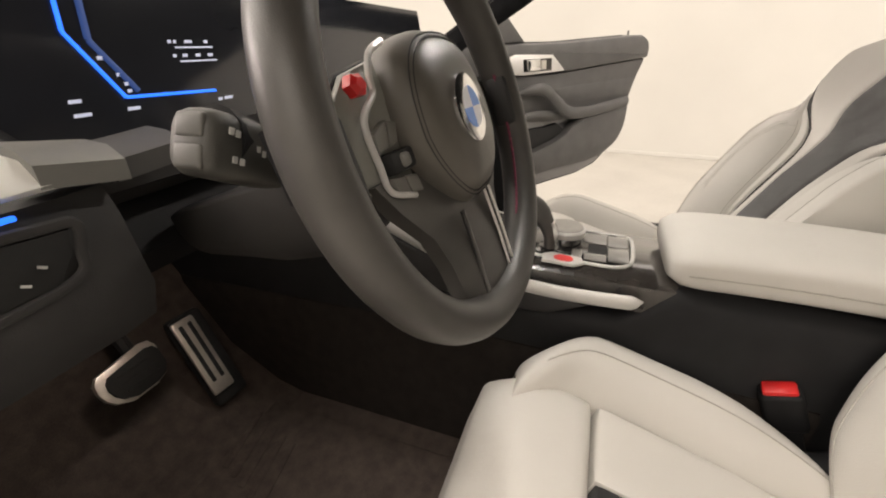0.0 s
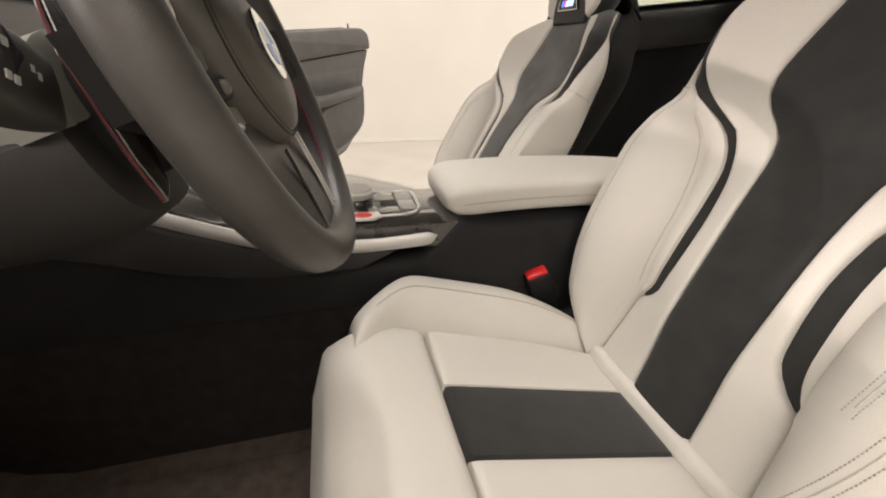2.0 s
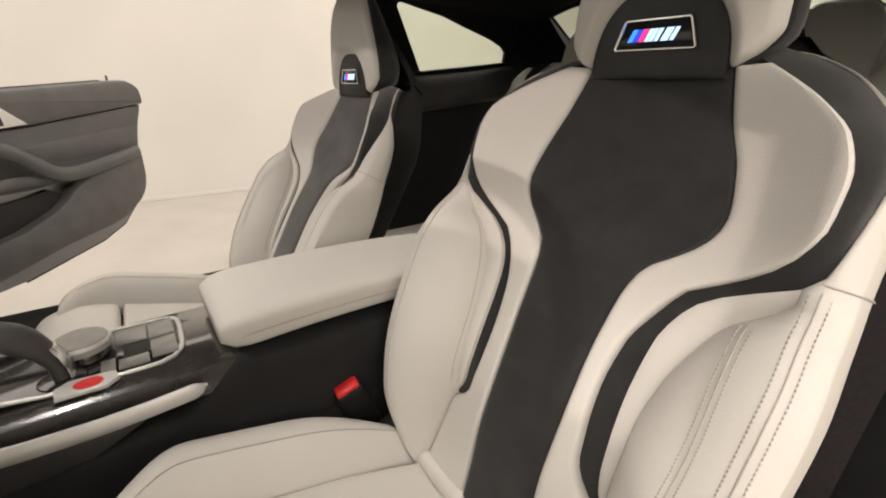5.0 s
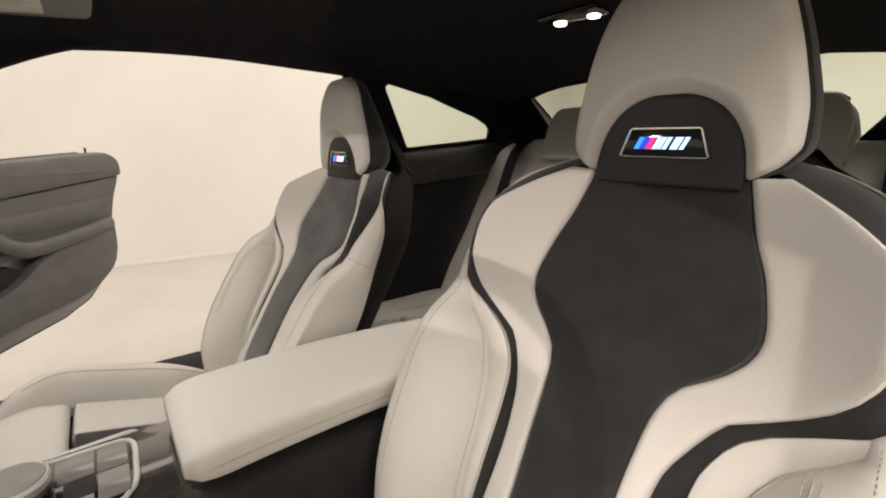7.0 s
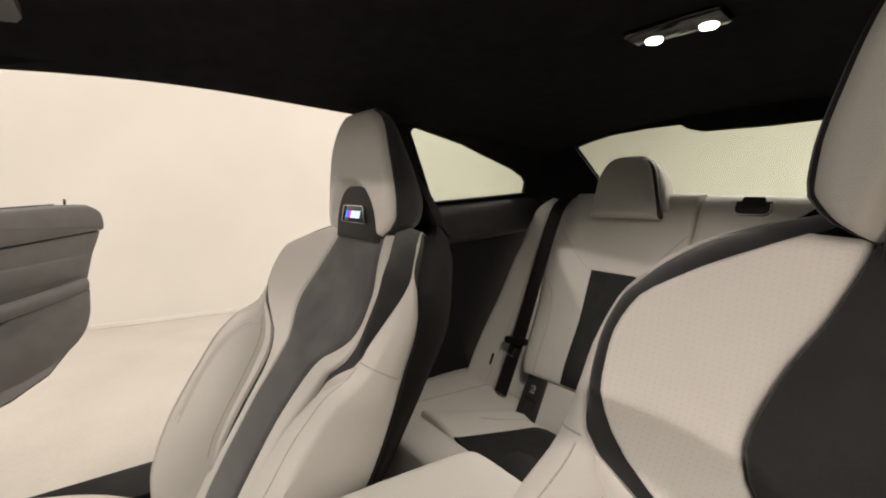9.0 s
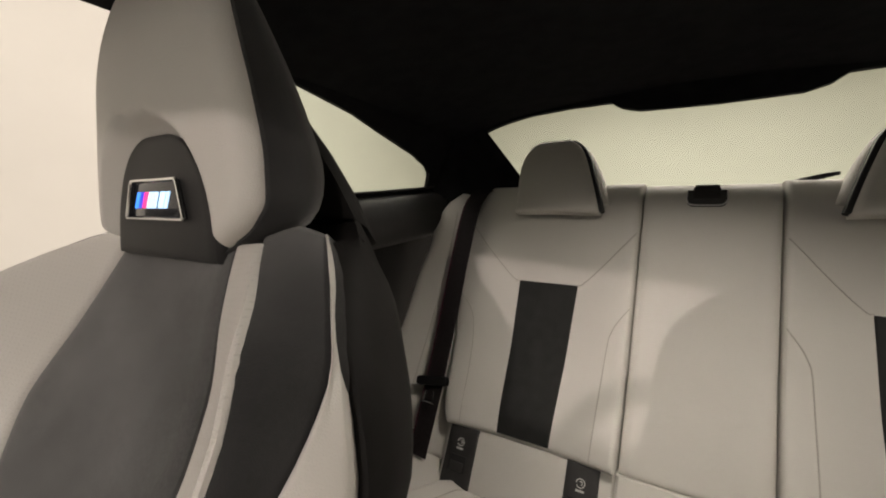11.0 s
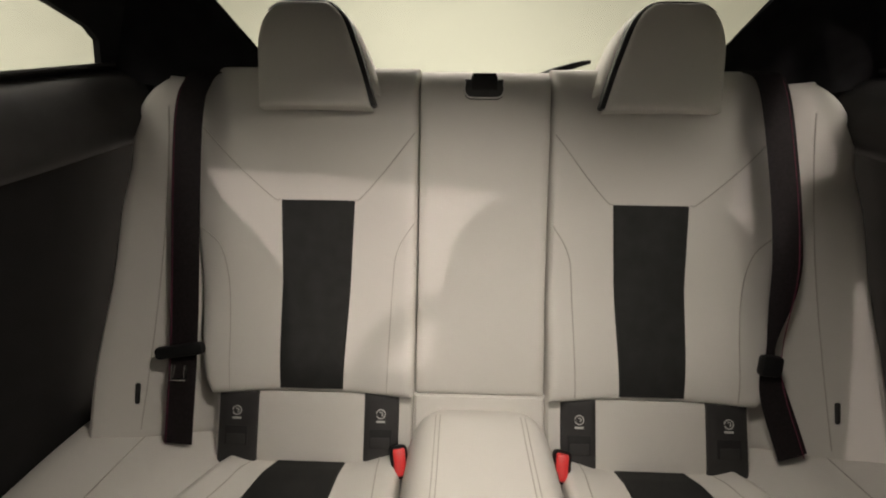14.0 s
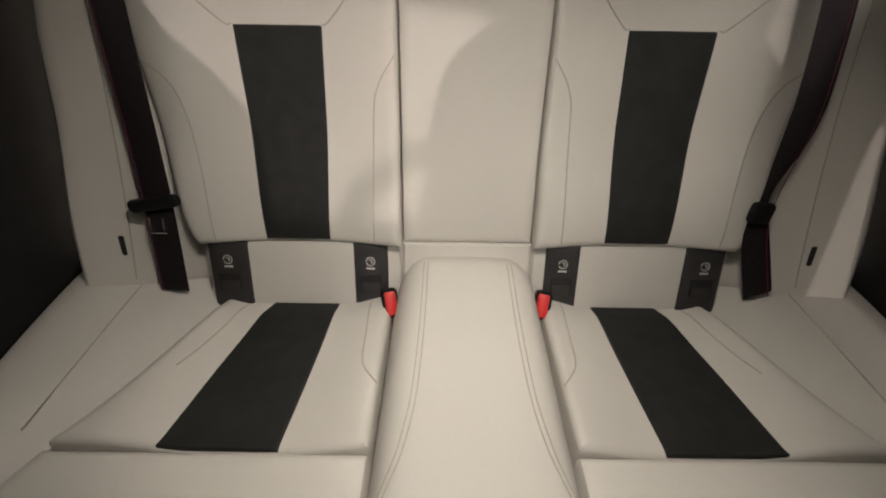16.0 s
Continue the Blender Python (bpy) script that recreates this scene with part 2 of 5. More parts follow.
def join(*vfs):
    V, F = [], []
    for v, f in vfs:
        n = len(V)
        V += list(v)
        F += [[i + n for i in q] for q in f]
    return V, F


def grid(fn, nu, nv, back=None):
    """A sheet fn(u, v); back(u, v) gives a second sheet that closes it into a solid."""
    V = [fn(i / nu, j / nv) for j in range(nv + 1) for i in range(nu + 1)]
    F = [[j * (nu + 1) + i, j * (nu + 1) + i + 1, (j + 1) * (nu + 1) + i + 1, (j + 1) * (nu + 1) + i] for j in range(nv) for i in range(nu)]
    if back:
        n = len(V)
        V += [back(i / nu, j / nv) for j in range(nv + 1) for i in range(nu + 1)]
        F += [[a + n for a in reversed(f)] for f in F]
        ring = [i for i in range(nu + 1)] + [j * (nu + 1) + nu for j in range(1, nv + 1)] + [nv * (nu + 1) + i for i in range(nu - 1, -1, -1)] + [j * (nu + 1) for j in range(nv - 1, 0, -1)]
        F += [[ring[k], ring[k - 1], ring[k - 1] + n, ring[k] + n] for k in range(len(ring))]
    return V, F


def ease(t):
    return 0.5 - 0.5 * math.cos(math.pi * t)


def pad(F, xl, xr, s0, s1, dep, r=0.010, nu=12, nv=26, back=0.03, puff=0.0):
    """An upholstered panel between two edge curves, with rounded borders."""
    def place(u, v, off=None):
        s = s0 + (s1 - s0) * ease(v)
        a, b = xl(s), xr(s)
        x = a + (b - a) * ease(u)
        e = max(0.0, min(abs(x - a), abs(b - x), s - s0, s1 - s))
        drop = r - math.sqrt(max(0.0, r * r - (r - e) ** 2)) if e < r else 0.0
        d = dep(x, s)
        if off is not None:
            return F(x, s, d - off)
        w = 4 * u * (1 - u) * min(1.0, 6 * v * (1 - v) * 1.2)
        return F(x, s, d - drop + puff * w)
    return grid(place, nu, nv, lambda u, v: place(u, v, back))


def bezier(p, t):
    q = 1 - t
    return tuple(q ** 3 * a + 3 * q * q * t * b + 3 * q * t * t * c + t ** 3 * d for a, b, c, d in zip(*p))


def loft(sections, caps=True):
    n = len(sections[0])
    V = [v for s in sections for v in s]
    F = [[j * n + i, j * n + (i + 1) % n, (j + 1) * n + (i + 1) % n, (j + 1) * n + i] for j in range(len(sections) - 1) for i in range(n)]
    if caps:
        F += [list(range(n))[::-1], [len(V) - n + i for i in range(n)]]
    return V, F


def sweep(pts, rx, ry=None, n=10, up=(0, 0, 1), closed=False):
    """A round or oval section swept along points; rx may be a function of 0..1."""
    pts = [Vector(p) for p in pts]
    S = []
    m = len(pts)
    for k, p in enumerate(pts):
        a = pts[(k - 1) % m] if closed or k else pts[0]
        b = pts[(k + 1) % m] if closed or k < m - 1 else pts[-1]
        t = (b - a).normalized()
        side = t.cross(Vector(up))
        side = side.normalized() if side.length > 1e-4 else Vector((1, 0, 0))
        top = side.cross(t).normalized()
        r = rx(k / (m - 1)) if callable(rx) else rx
        q = (ry(k / (m - 1)) if callable(ry) else ry) if ry else r
        S.append([p + side * r * math.cos(2 * math.pi * i / n) + top * q * math.sin(2 * math.pi * i / n) for i in range(n)])
    if closed:
        V, F = loft(S + [S[0]], False)
        return V, F
    return loft(S)


def seam(F, pts, r=0.0011, d=0.0008):
    return sweep([F(*p) if len(p) == 3 else F(p[0], p[1], d) for p in pts], r, n=5, up=F.n)


def from_bm(bm):
    bm.verts.ensure_lookup_table()
    V = [v.co.copy() for v in bm.verts]
    Fc = [[v.index for v in f.verts] for f in bm.faces]
    bm.free()
    return V, Fc


def rbox(m, sx, sy, sz, r=0.004, seg=2):
    """A box with rounded edges, at the pose m."""
    bm = bmesh.new()
    bmesh.ops.create_cube(bm, size=1)
    bmesh.ops.scale(bm, vec=(sx, sy, sz), verts=bm.verts)
    bmesh.ops.bevel(bm, geom=list(bm.edges), offset=min(r, 0.49 * min(sx, sy, sz)), segments=seg, profile=0.5, affect="EDGES")
    bmesh.ops.transform(bm, matrix=m, verts=bm.verts)
    bm.verts.index_update()
    return from_bm(bm)


def prism(outline, shift, r=0.003, seg=2):
    """A flat outline pushed along shift, with rounded rims."""
    bm = bmesh.new()
    a = [bm.verts.new(Vector(p)) for p in outline]
    b = [bm.verts.new(Vector(p) + Vector(shift)) for p in outline]
    n = len(a)
    bm.faces.new(a[::-1])
    bm.faces.new(b)
    for i in range(n):
        bm.faces.new((a[i], a[(i + 1) % n], b[(i + 1) % n], b[i]))
    bmesh.ops.recalc_face_normals(bm, faces=bm.faces)
    if r:
        caps = [e for e in bm.edges if (e.verts[0] in b) and (e.verts[1] in b)]
        bmesh.ops.bevel(bm, geom=caps, offset=r, segments=seg, profile=0.5, affect="EDGES")
    bm.verts.index_update()
    return from_bm(bm)


def lathe(m, profile, n=32):
    """Turned about the local z of m: (radius, height) pairs."""
    S = [[m @ Vector((r * math.cos(2 * math.pi * i / n), r * math.sin(2 * math.pi * i / n), z)) for i in range(n)] for r, z in profile]
    return loft(S)


def smooth_line(pts, n=40):
    """A soft line through points."""
    P = [Vector(p) for p in pts]
    P = [P[0] * 2 - P[1]] + P + [P[-1] * 2 - P[-2]]
    out = []
    k = len(P) - 3
    for i in range(n + 1):
        t = i / n * k
        j = min(k - 1, int(t))
        f = t - j
        a, b, c, d = P[j:j + 4]
        out.append(0.5 * ((2 * b) + (c - a) * f + (2 * a - 5 * b + 4 * c - d) * f * f + (3 * b - a - 3 * c + d) * f ** 3))
    return out


# ---- the studio ----
def sheet(x0, x1, y0, y1, z, t):
    return rbox(pose((x0 + x1) / 2, (y0 + y1) / 2, z - t / 2), x1 - x0, y1 - y0, t, 0.001, 1)


solo("floor", sheet(-5, 3.80, -6, 6, 0, 0.1), CONCRETE, "pale beige sealed concrete studio floor", "floor", kind="structure")
solo("ceiling", sheet(-5, 3.80, -6, 6, 3.3, 0.1), WALL, "plain white studio ceiling", "ceiling", kind="structure")
solo("wall_east", rbox(pose(3.85, 0, 1.6), 0.1, 12, 3.4, 0.002, 1), WALL, "evenly lit cream white studio wall", "wall", kind="structure")
solo("wall_west", rbox(pose(-5.05, 0, 1.6), 0.1, 12, 3.4, 0.002, 1), WALL, "plain white studio wall", "wall", kind="structure")
solo("wall_north", rbox(pose(-0.6, 6.05, 1.6), 9, 0.1, 3.4, 0.002, 1), WALL, "plain white studio wall", "wall", kind="structure")
solo("wall_south", rbox(pose(-0.6, -6.05, 1.6), 9, 0.1, 3.4, 0.002, 1), WALL, "plain white studio wall behind the car", "wall", kind="structure")
solo("baseboard", rbox(pose(3.794, 0, 0.018), 0.012, 11.9, 0.035, 0.003, 1), WALL, "thin pale joint strip along the wall foot", "baseboard", kind="structure")


# ---- front seats ----
BLACK_EDGE = curve((0.0, 0.056), (0.15, 0.054), (0.28, 0.055), (0.38, 0.060), (0.425, 0.072), (0.447, 0.096), (0.475, 0.122), (0.50, 0.130), (0.55, 0.120), (0.60, 0.100), (0.66, 0.082))
PANEL_EDGE = curve((0.0, 0.150), (0.08, 0.141), (0.130, 0.133), (0.143, 0.122), (0.155, 0.106), (0.18, 0.098), (0.28, 0.090), (0.34, 0.096), (0.376, 0.107), (0.418, 0.127), (0.442, 0.165), (0.475, 0.202), (0.51, 0.216), (0.54, 0.216), (0.575, 0.206), (0.608, 0.178), (0.642, 0.136), (0.66, 0.112), (0.69, 0.078))
BOLSTER_IN = curve((0.0, 0.152), (0.08, 0.143), (0.134, 0.135), (0.150, 0.127), (0.165, 0.119), (0.21, 0.113), (0.29, 0.110), (0.355, 0.114), (0.40, 0.131), (0.421, 0.152), (0.44, 0.184), (0.455, 0.212), (0.47, 0.223), (0.51, 0.229), (0.55, 0.232), (0.58, 0.229), (0.61, 0.213), (0.642, 0.184), (0.668, 0.150), (0.69, 0.113))
CREASE = curve((0.10, 0.135), (0.14, 0.135), (0.16, 0.134), (0.21, 0.133), (0.265, 0.133), (0.328, 0.142), (0.37, 0.156), (0.40, 0.172), (0.42, 0.194), (0.435, 0.210), (0.45, 0.220))
OUTLINE = curve((0.0, 0.165), (0.04, 0.200), (0.10, 0.228), (0.17, 0.247), (0.25, 0.258), (0.34, 0.260), (0.42, 0.254), (0.48, 0.249), (0.53, 0.248), (0.563, 0.242), (0.585, 0.233), (0.61, 0.216), (0.642, 0.188), (0.668, 0.154), (0.69, 0.117))
RIDGE = curve((0.0, 0.03), (0.1, 0.088), (0.2, 0.100), (0.34, 0.098), (0.40, 0.085), (0.45, 0.056), (0.48, 0.050), (0.52, 0.046), (0.575, 0.038), (0.61, 0.033), (0.64, 0.024), (0.668, 0.005), (0.69, -0.020))
WHITE_LOW = curve((0.0, -0.03), (0.20, -0.020), (0.34, -0.016), (0.42, -0.010), (0.47, -0.002), (0.51, 0.004), (0.545, 0.012), (0.563, 0.020), (0.58, 0.027), (0.605, 0.030), (0.635, 0.020), (0.668, 0.000), (0.69, -0.022))
BAND_OUT = curve((0.0, 0.0), (0.12, 0.004), (0.15, 0.008), (0.20, 0.022), (0.28, 0.028), (0.376, 0.026), (0.42, 0.032), (0.455, 0.044), (0.48, 0.050), (0.52, 0.046), (0.575, 0.037), (0.61, 0.032), (0.64, 0.023), (0.668, 0.004), (0.69, -0.017))
EDGE_DEPTH = curve((0.0, 0.0), (0.10, 0.004), (0.15, 0.012), (0.19, 0.024), (0.28, 0.029), (0.376, 0.026), (0.418, 0.033), (0.442, 0.042), (0.475, 0.056), (0.51, 0.067), (0.575, 0.072), (0.61, 0.058), (0.66, 0.028), (0.69, 0.002))
SPINE_DEPTH = curve((0.0, 0.0), (0.06, 0.010), (0.16, 0.029), (0.30, 0.032), (0.40, 0.024), (0.48, 0.015), (0.55, 0.015), (0.60, 0.020), (0.66, 0.026))

SHELL = curve((0.0, 0.150), (0.06, 0.200), (0.14, 0.230), (0.25, 0.249), (0.42, 0.248), (0.54, 0.244), (0.58, 0.231), (0.62, 0.208), (0.665, 0.170), (0.69, 0.140), (0.712, 0.119), (0.73, 0.108))


def back_depth(x, s):
    """Lumbar swell along the spine, blending out to the forward-reaching shoulder wings."""
    a, b, e = abs(x), BLACK_EDGE(s), PANEL_EDGE(s)
    d0 = SPINE_DEPTH(s)
    if a <= b:
        return d0 - 0.006 * (1 - (a / b) ** 2) * step(0.42, 0.5, s)
    t = min(1.15, (a - b) / max(0.02, e - b))
    return d0 + (EDGE_DEPTH(s) - d0) * (0.55 * t + 0.45 * t * t)


HEAD = curve((-0.040, 0.080), (-0.02, 0.108), (0.0, 0.119), (0.025, 0.118), (0.07, 0.109), (0.12, 0.094), (0.155, 0.077), (0.173, 0.058), (0.182, 0.038))
HEAD_BACK = curve((-0.044, 0.035), (-0.02, 0.075), (0.02, 0.086), (0.06, 0.076), (0.10, 0.062), (0.14, 0.047), (0.19, 0.034))


def head_depth(x, h):
    return 0.019 - 1.3 * x * x - 1.9 * max(0.0, h - 0.09) ** 2


def BADGE_ARCH(h):
    return 0.081 * max(0.0, 1 - max(0.0, (h + 0.048) / 0.099) ** 2.4) ** (1 / 2.4)


def cover_depth(x, h):
    """The cover with the arched recess for the badge panel at its foot."""
    q = ((abs(x) / 0.081) ** 2.4 + (max(0.0, h + 0.048) / 0.099) ** 2.4) ** (1 / 2.4)
    d = head_depth(x, h)
    return d + (min(d, -0.004 - 0.30 * x * x) - d) * step(1.17, 0.97, q)


def front_seat(xc, by, bz, recline, dy, dz=0.0, hy=0.016, brushed=False):
    B = Plane((xc, by, bz), (0, -math.sin(radians(recline)), math.cos(radians(recline))))
    C = Plane((xc, -0.06 + dy, 0.44 + dz), (0, 0.962, 0.2726), side=1)
    seat = thing("front_seat", (xc, 0.1 + dy, 0.27), "white leather sport bucket seat with a black suede centre strip", "car seat", "front seats")
    # backrest
    shell = []
    for i in range(39):
        q = 0.714 * i / 38
        e = min(1.0, (q + 0.02) / 0.06)
        top = step(0.61, 0.70, q)
        ring = []
        for k in (1, -1):
            w, lo = SHELL(q), WHITE_LOW(q) - 0.003
            o = OUTLINE(q) + (w - OUTLINE(q)) * step(0.66, 0.695, q)
            lo += (-0.045 - lo) * step(0.675, 0.705, q)
            half = [(o - 0.035, min(-0.022, lo - 0.01)), (o - 0.012, lo - 0.001), (o + 0.001, lo - 0.006), (max(o, w) + 0.001, 0.5 * lo - 0.018), (w - 0.004, -0.045 - 0.015 * top), (w - 0.018, -0.070 * e - 0.020 * top), (w - 0.050, -0.078 - 0.020 * e), (w * 0.45, -0.080 - 0.025 * e)]
            ring += [B(k * x, q, d) for x, d in half][::k]
        shell.append(ring)
    rest = part("backrest", loft(shell), SHELL_LEATHER, seat, "black leather seat shell", 60)
    part("centre_panel", pad(B, lambda s: -BLACK_EDGE(s), BLACK_EDGE, -0.03, 0.658, back_depth, 0.006, 16, 50, 0.03, 0.004), BRUSHED_LIT_SUEDE if brushed else SUEDE, rest, "black suede centre panel")
    for k in (-1, 1):
        def panel_edge(s, k=k):
            return PANEL_EDGE(s) - (0.009 * step(0.14, 0.19, s) * (1 - step(0.34, 0.43, s)) if k * xc > 0 else 0.0)
        a, b = ((lambda s: BLACK_EDGE(s) + 0.001), panel_edge) if k > 0 else ((lambda s, e=panel_edge: -e(s)), (lambda s: -BLACK_EDGE(s) - 0.001))
        part("inner_panel", pad(B, a, b, -0.03, 0.656, back_depth, 0.007, 16, 70, 0.03, 0.002), PERFORATED, rest, "white perforated leather inner panel")

        def band(u, v, off=0.0, k=k, edge=panel_edge):
            s = 0.140 + 0.545 * v
            x0, x1 = edge(s), BOLSTER_IN(s)
            d0, d1 = EDGE_DEPTH(s) - 0.006, BAND_OUT(s) - 0.002
            groove = 0.004 * (1 - step(0.41, 0.47, s))
            bow = 0.007 * step(0.45, 0.52, s) * math.sin(math.pi * u)
            return B(k * (x0 - 0.002 + (x1 - x0 + 0.004) * u + 0.6 * bow), s, d0 + (d1 - d0) * u - groove + 0.8 * bow - off)
        part("trim_band", grid(band, 8, 70, lambda u, v, band=band: band(u, v, 0.03)), SUEDE, rest, "black suede trim band")

        def section(u, s):
            """Shelf beside the band, then the pillow that rises from a crease and rolls back at the rim."""
            xi, xo, dr, di, low = BOLSTER_IN(s), OUTLINE(s), RIDGE(s), BAND_OUT(s), WHITE_LOW(s)
            flat = max(0.0, CREASE(s) - xi - 0.003) * (1 - step(0.438, 0.452, s))
            xs, ds = xi + 0.003 + flat, di + 0.001 - 0.10 * flat
            hi = max(dr, di + 0.001)
            m = min(1.0, (hi - low) / 0.045)
            P = ((xs, ds), (xs + 0.003, ds + 0.45 * (hi - ds) + 0.002), (xs + (xo - xs) * 0.45, hi + 0.012 * step(0.48, 0.40, s)), (xo - 0.002, hi - 0.012 * m))
            Q = ((xo - 0.002, hi - 0.012 * m), (xo + 0.005 * m, hi - 0.022 * m - 0.25 * (hi - low)), (xo + 0.004 * m, low + 0.25 * (hi - low)), (xo - 0.002, low))
            if u <= 0.04:
                return xi + 0.003 * u / 0.04, di - 0.014 + 0.014 * math.sin(u / 0.04 * math.pi / 2)
            if u <= 0.18:
                t = (u - 0.04) / 0.14
                return xi + 0.003 + flat * t, di + (ds - di) * t + 0.08 * flat * 4 * t * (1 - t)
            return bezier(P, (u - 0.18) / 0.44) if u <= 0.62 else bezier(Q, (u - 0.62) / 0.38)

        def bolster(u, v, off=0.0, k=k):
            s = -0.02 + 0.706 * ease(v)
            w = math.sqrt(max(0.0, 1 - (1 - min(1, min(s + 0.02, 0.686 - s) / 0.04)) ** 2))
            x, d = section(u, s)
            d = WHITE_LOW(s) + (d - WHITE_LOW(s)) * (0.25 + 0.75 * w) - off
            return B(k * (x - off * 0.3), s, d)
        part("side_bolster", grid(bolster, 56, 72, lambda u, v, bolster=bolster: bolster(u, v, 0.02)), LEATHER, rest, "white leather side bolster", 50)

        def on_pillow(x, s, up=0.0005):
            a, b = 0.18, 0.62
            for _ in range(18):
                m = (a + b) / 2
                a, b = (m, b) if section(m, s)[0] < x else (a, m)
            q, d = section(a, s)
            w = math.sqrt(max(0.0, 1 - (1 - min(1, (s + 0.02) / 0.05)) ** 2))
            return B(k * q, s, WHITE_LOW(s) + (d - WHITE_LOW(s)) * (0.25 + 0.75 * w) + up)

        def dashes(at, shift, s0, s1, n):
            out = []
            for i in range(n):
                q = [s0 + (s1 - s0) * (i + f) / n for f in (0.08, 0.36, 0.64)]
                out.append(sweep([on_pillow(at(t) + shift, t) for t in q], 0.0007, n=4, up=(0, 1, 0)))
            return join(*out)
        inner_row = curve((0.18, 0.188), (0.295, 0.197), (0.415, 0.191))
        outer_row = curve((0.02, 0.168), (0.10, 0.205), (0.18, 0.224), (0.27, 0.233), (0.357, 0.234), (0.43, 0.229), (0.455, 0.227))
        part("seam_line", sweep([on_pillow(CREASE(t) + 0.002, t, 0.0002) for t in [0.16 + 0.265 * i / 40 for i in range(41)]], 0.0009, n=5, up=(0, 1, 0)), SEAM, rest)
        part("seam_line", sweep([on_pillow(outer_row(t), t, 0.0001 if k * xc < 0 else 0.0003) for t in [0.02 + 0.435 * i / 40 for i in range(41)]], 0.0008, n=5, up=(0, 1, 0)), SEAM, rest)
        if k * xc > 0:
            part("seam_line", sweep([on_pillow(inner_row(t), t, 0.0001) for t in [0.20 + 0.215 * i / 30 for i in range(31)]], 0.0008, n=5, up=(0, 1, 0)), SEAM, rest)
            part("stitching", join(dashes(inner_row, -0.0055, 0.19, 0.413, 56), dashes(inner_row, 0.0055, 0.19, 0.413, 56)), SEAM, rest)
            part("stitching", join(dashes(outer_row, -0.008, 0.03, 0.452, 96), dashes(outer_row, 0.007, 0.03, 0.452, 96)), DARK_SEAM, rest)
        part("seam_line", sweep([B(k * (section(u, 0.462)[0] + 0.001), 0.462, section(u, 0.462)[1] + 0.0004) for u in [0.05 + 0.93 * i / 30 for i in range(31)]], 0.0009, n=5, up=(0, 0, 1)), SEAM, rest)
    # upright head restraint
    H = Plane(B(0, 0.685, 0.030) + Vector((0, hy, 0.004)), (0, 0, 1))
    body = []
    for i in range(27):
        h = -0.046 + 0.234 * ease(i / 26)
        e = min(1.0, (h + 0.050) / 0.03, (0.192 - h) / 0.018)
        w = (HEAD(h) + 0.004) * (0.80 + 0.20 * math.sqrt(max(0.0, 1 - (1 - e) ** 2)))
        f, g = -0.008 - 1.9 * max(0.0, h - 0.09) ** 2, -HEAD_BACK(h)
        f, g = f - 0.004 * (1 - e), g + 0.010 * (1 - e)
        ring = [(1.0, f + 0.012 - 1.3 * w * w), (1.03, f - 1.3 * w * w), (1.0, f + 0.55 * (g - f)), (0.90, f + 0.85 * (g - f)), (0.72, g + 0.002), (0.4, g - 0.004), (0.0, g - 0.005)]
        front = [(0.0, f), (0.5, f - 0.30 * 0.25 * w * w), (0.9, f - 0.30 * 0.8 * w * w)]
        half = front + ring
        body.append([H(q * w, h, d) for q, d in half] + [H(-q * w, h, d) for q, d in half[::-1][1:-1]])
    head = part("head_restraint", loft(body), SUEDE, seat, "head restraint with black suede sides", 50)
    part("front_cover", pad(H, lambda s: -HEAD(s), HEAD, -0.038, 0.184, cover_depth, 0.014, 80, 84, 0.016), LEATHER, head, "white leather front cover")
    back = []
    for h, w, df, db, drop in ((-0.014, 0.112, -0.100, -0.146, 0.030), (-0.010, 0.117, -0.096, -0.150, 0.030), (0.02, 0.105, -0.086, -0.136, 0.016), (0.05, 0.092, -0.074, -0.116, 0.006), (0.09, 0.072, -0.058, -0.090, 0.0), (0.12, 0.050, -0.046, -0.070, 0.0), (0.135, 0.030, -0.042, -0.058, 0.0)):
        half = [(0.0, h, df), (0.8 * w, h, df), (w, h - 0.1 * drop, df - 0.006), (w, h - 0.4 * drop, 0.6 * df + 0.4 * db), (w - 0.012, h - 0.9 * drop, db + 0.006), (0.6 * w, h - drop, db - 0.004), (0.0, h - drop, db - 0.008)]
        back.append([H(x, z, d) for x, z, d in half] + [H(-x, z, d) for x, z, d in half[::-1][1:-1]])
    part("back_cover", loft(back), SHELL_LEATHER, head, "black leather cover behind the head restraint", 50)
    part("badge_panel", pad(H, lambda s: -BADGE_ARCH(s), BADGE_ARCH, -0.048, 0.0505, lambda x, s: 0.0015 - 0.30 * x * x, 0.004, 18, 20, 0.03), BLACK_LEATHER, head, "black badge panel")
    part("neck", rbox(Matrix.Translation(B(0, 0.650, -0.03)) @ pose(0, 0, 0, recline, 0, 0), 0.17, 0.06, 0.05, 0.012), BLACK_LEATHER, head, "black neck cover")

    def plate(w0, w1, s0, s1, d, t):
        return [H(-w0, s0, d), H(w0, s0, d), H(w1, s1, d), H(-w1, s1, d)], H.n * t
    badge = part("badge", prism(*plate(0.047, 0.037, -0.016, 0.014, -0.006, 0.0095), 0.002), SCREEN, head, "backlit dark badge")
    rim = [H(x, s, 0.0042) for x, s in ((-0.0475, -0.0155), (-0.046, -0.0165), (0.046, -0.0165), (0.0475, -0.0155), (0.038, 0.0125), (0.036, 0.0145), (-0.036, 0.0145), (-0.038, 0.0125))]
    part("badge_frame", sweep(rim, 0.0015, n=6, up=H.n, closed=True), CHROME, badge, "chrome frame")

    def slant(x0, w, s0, s1, d=0.0037):
        lean = (s1 - s0) * 0.45
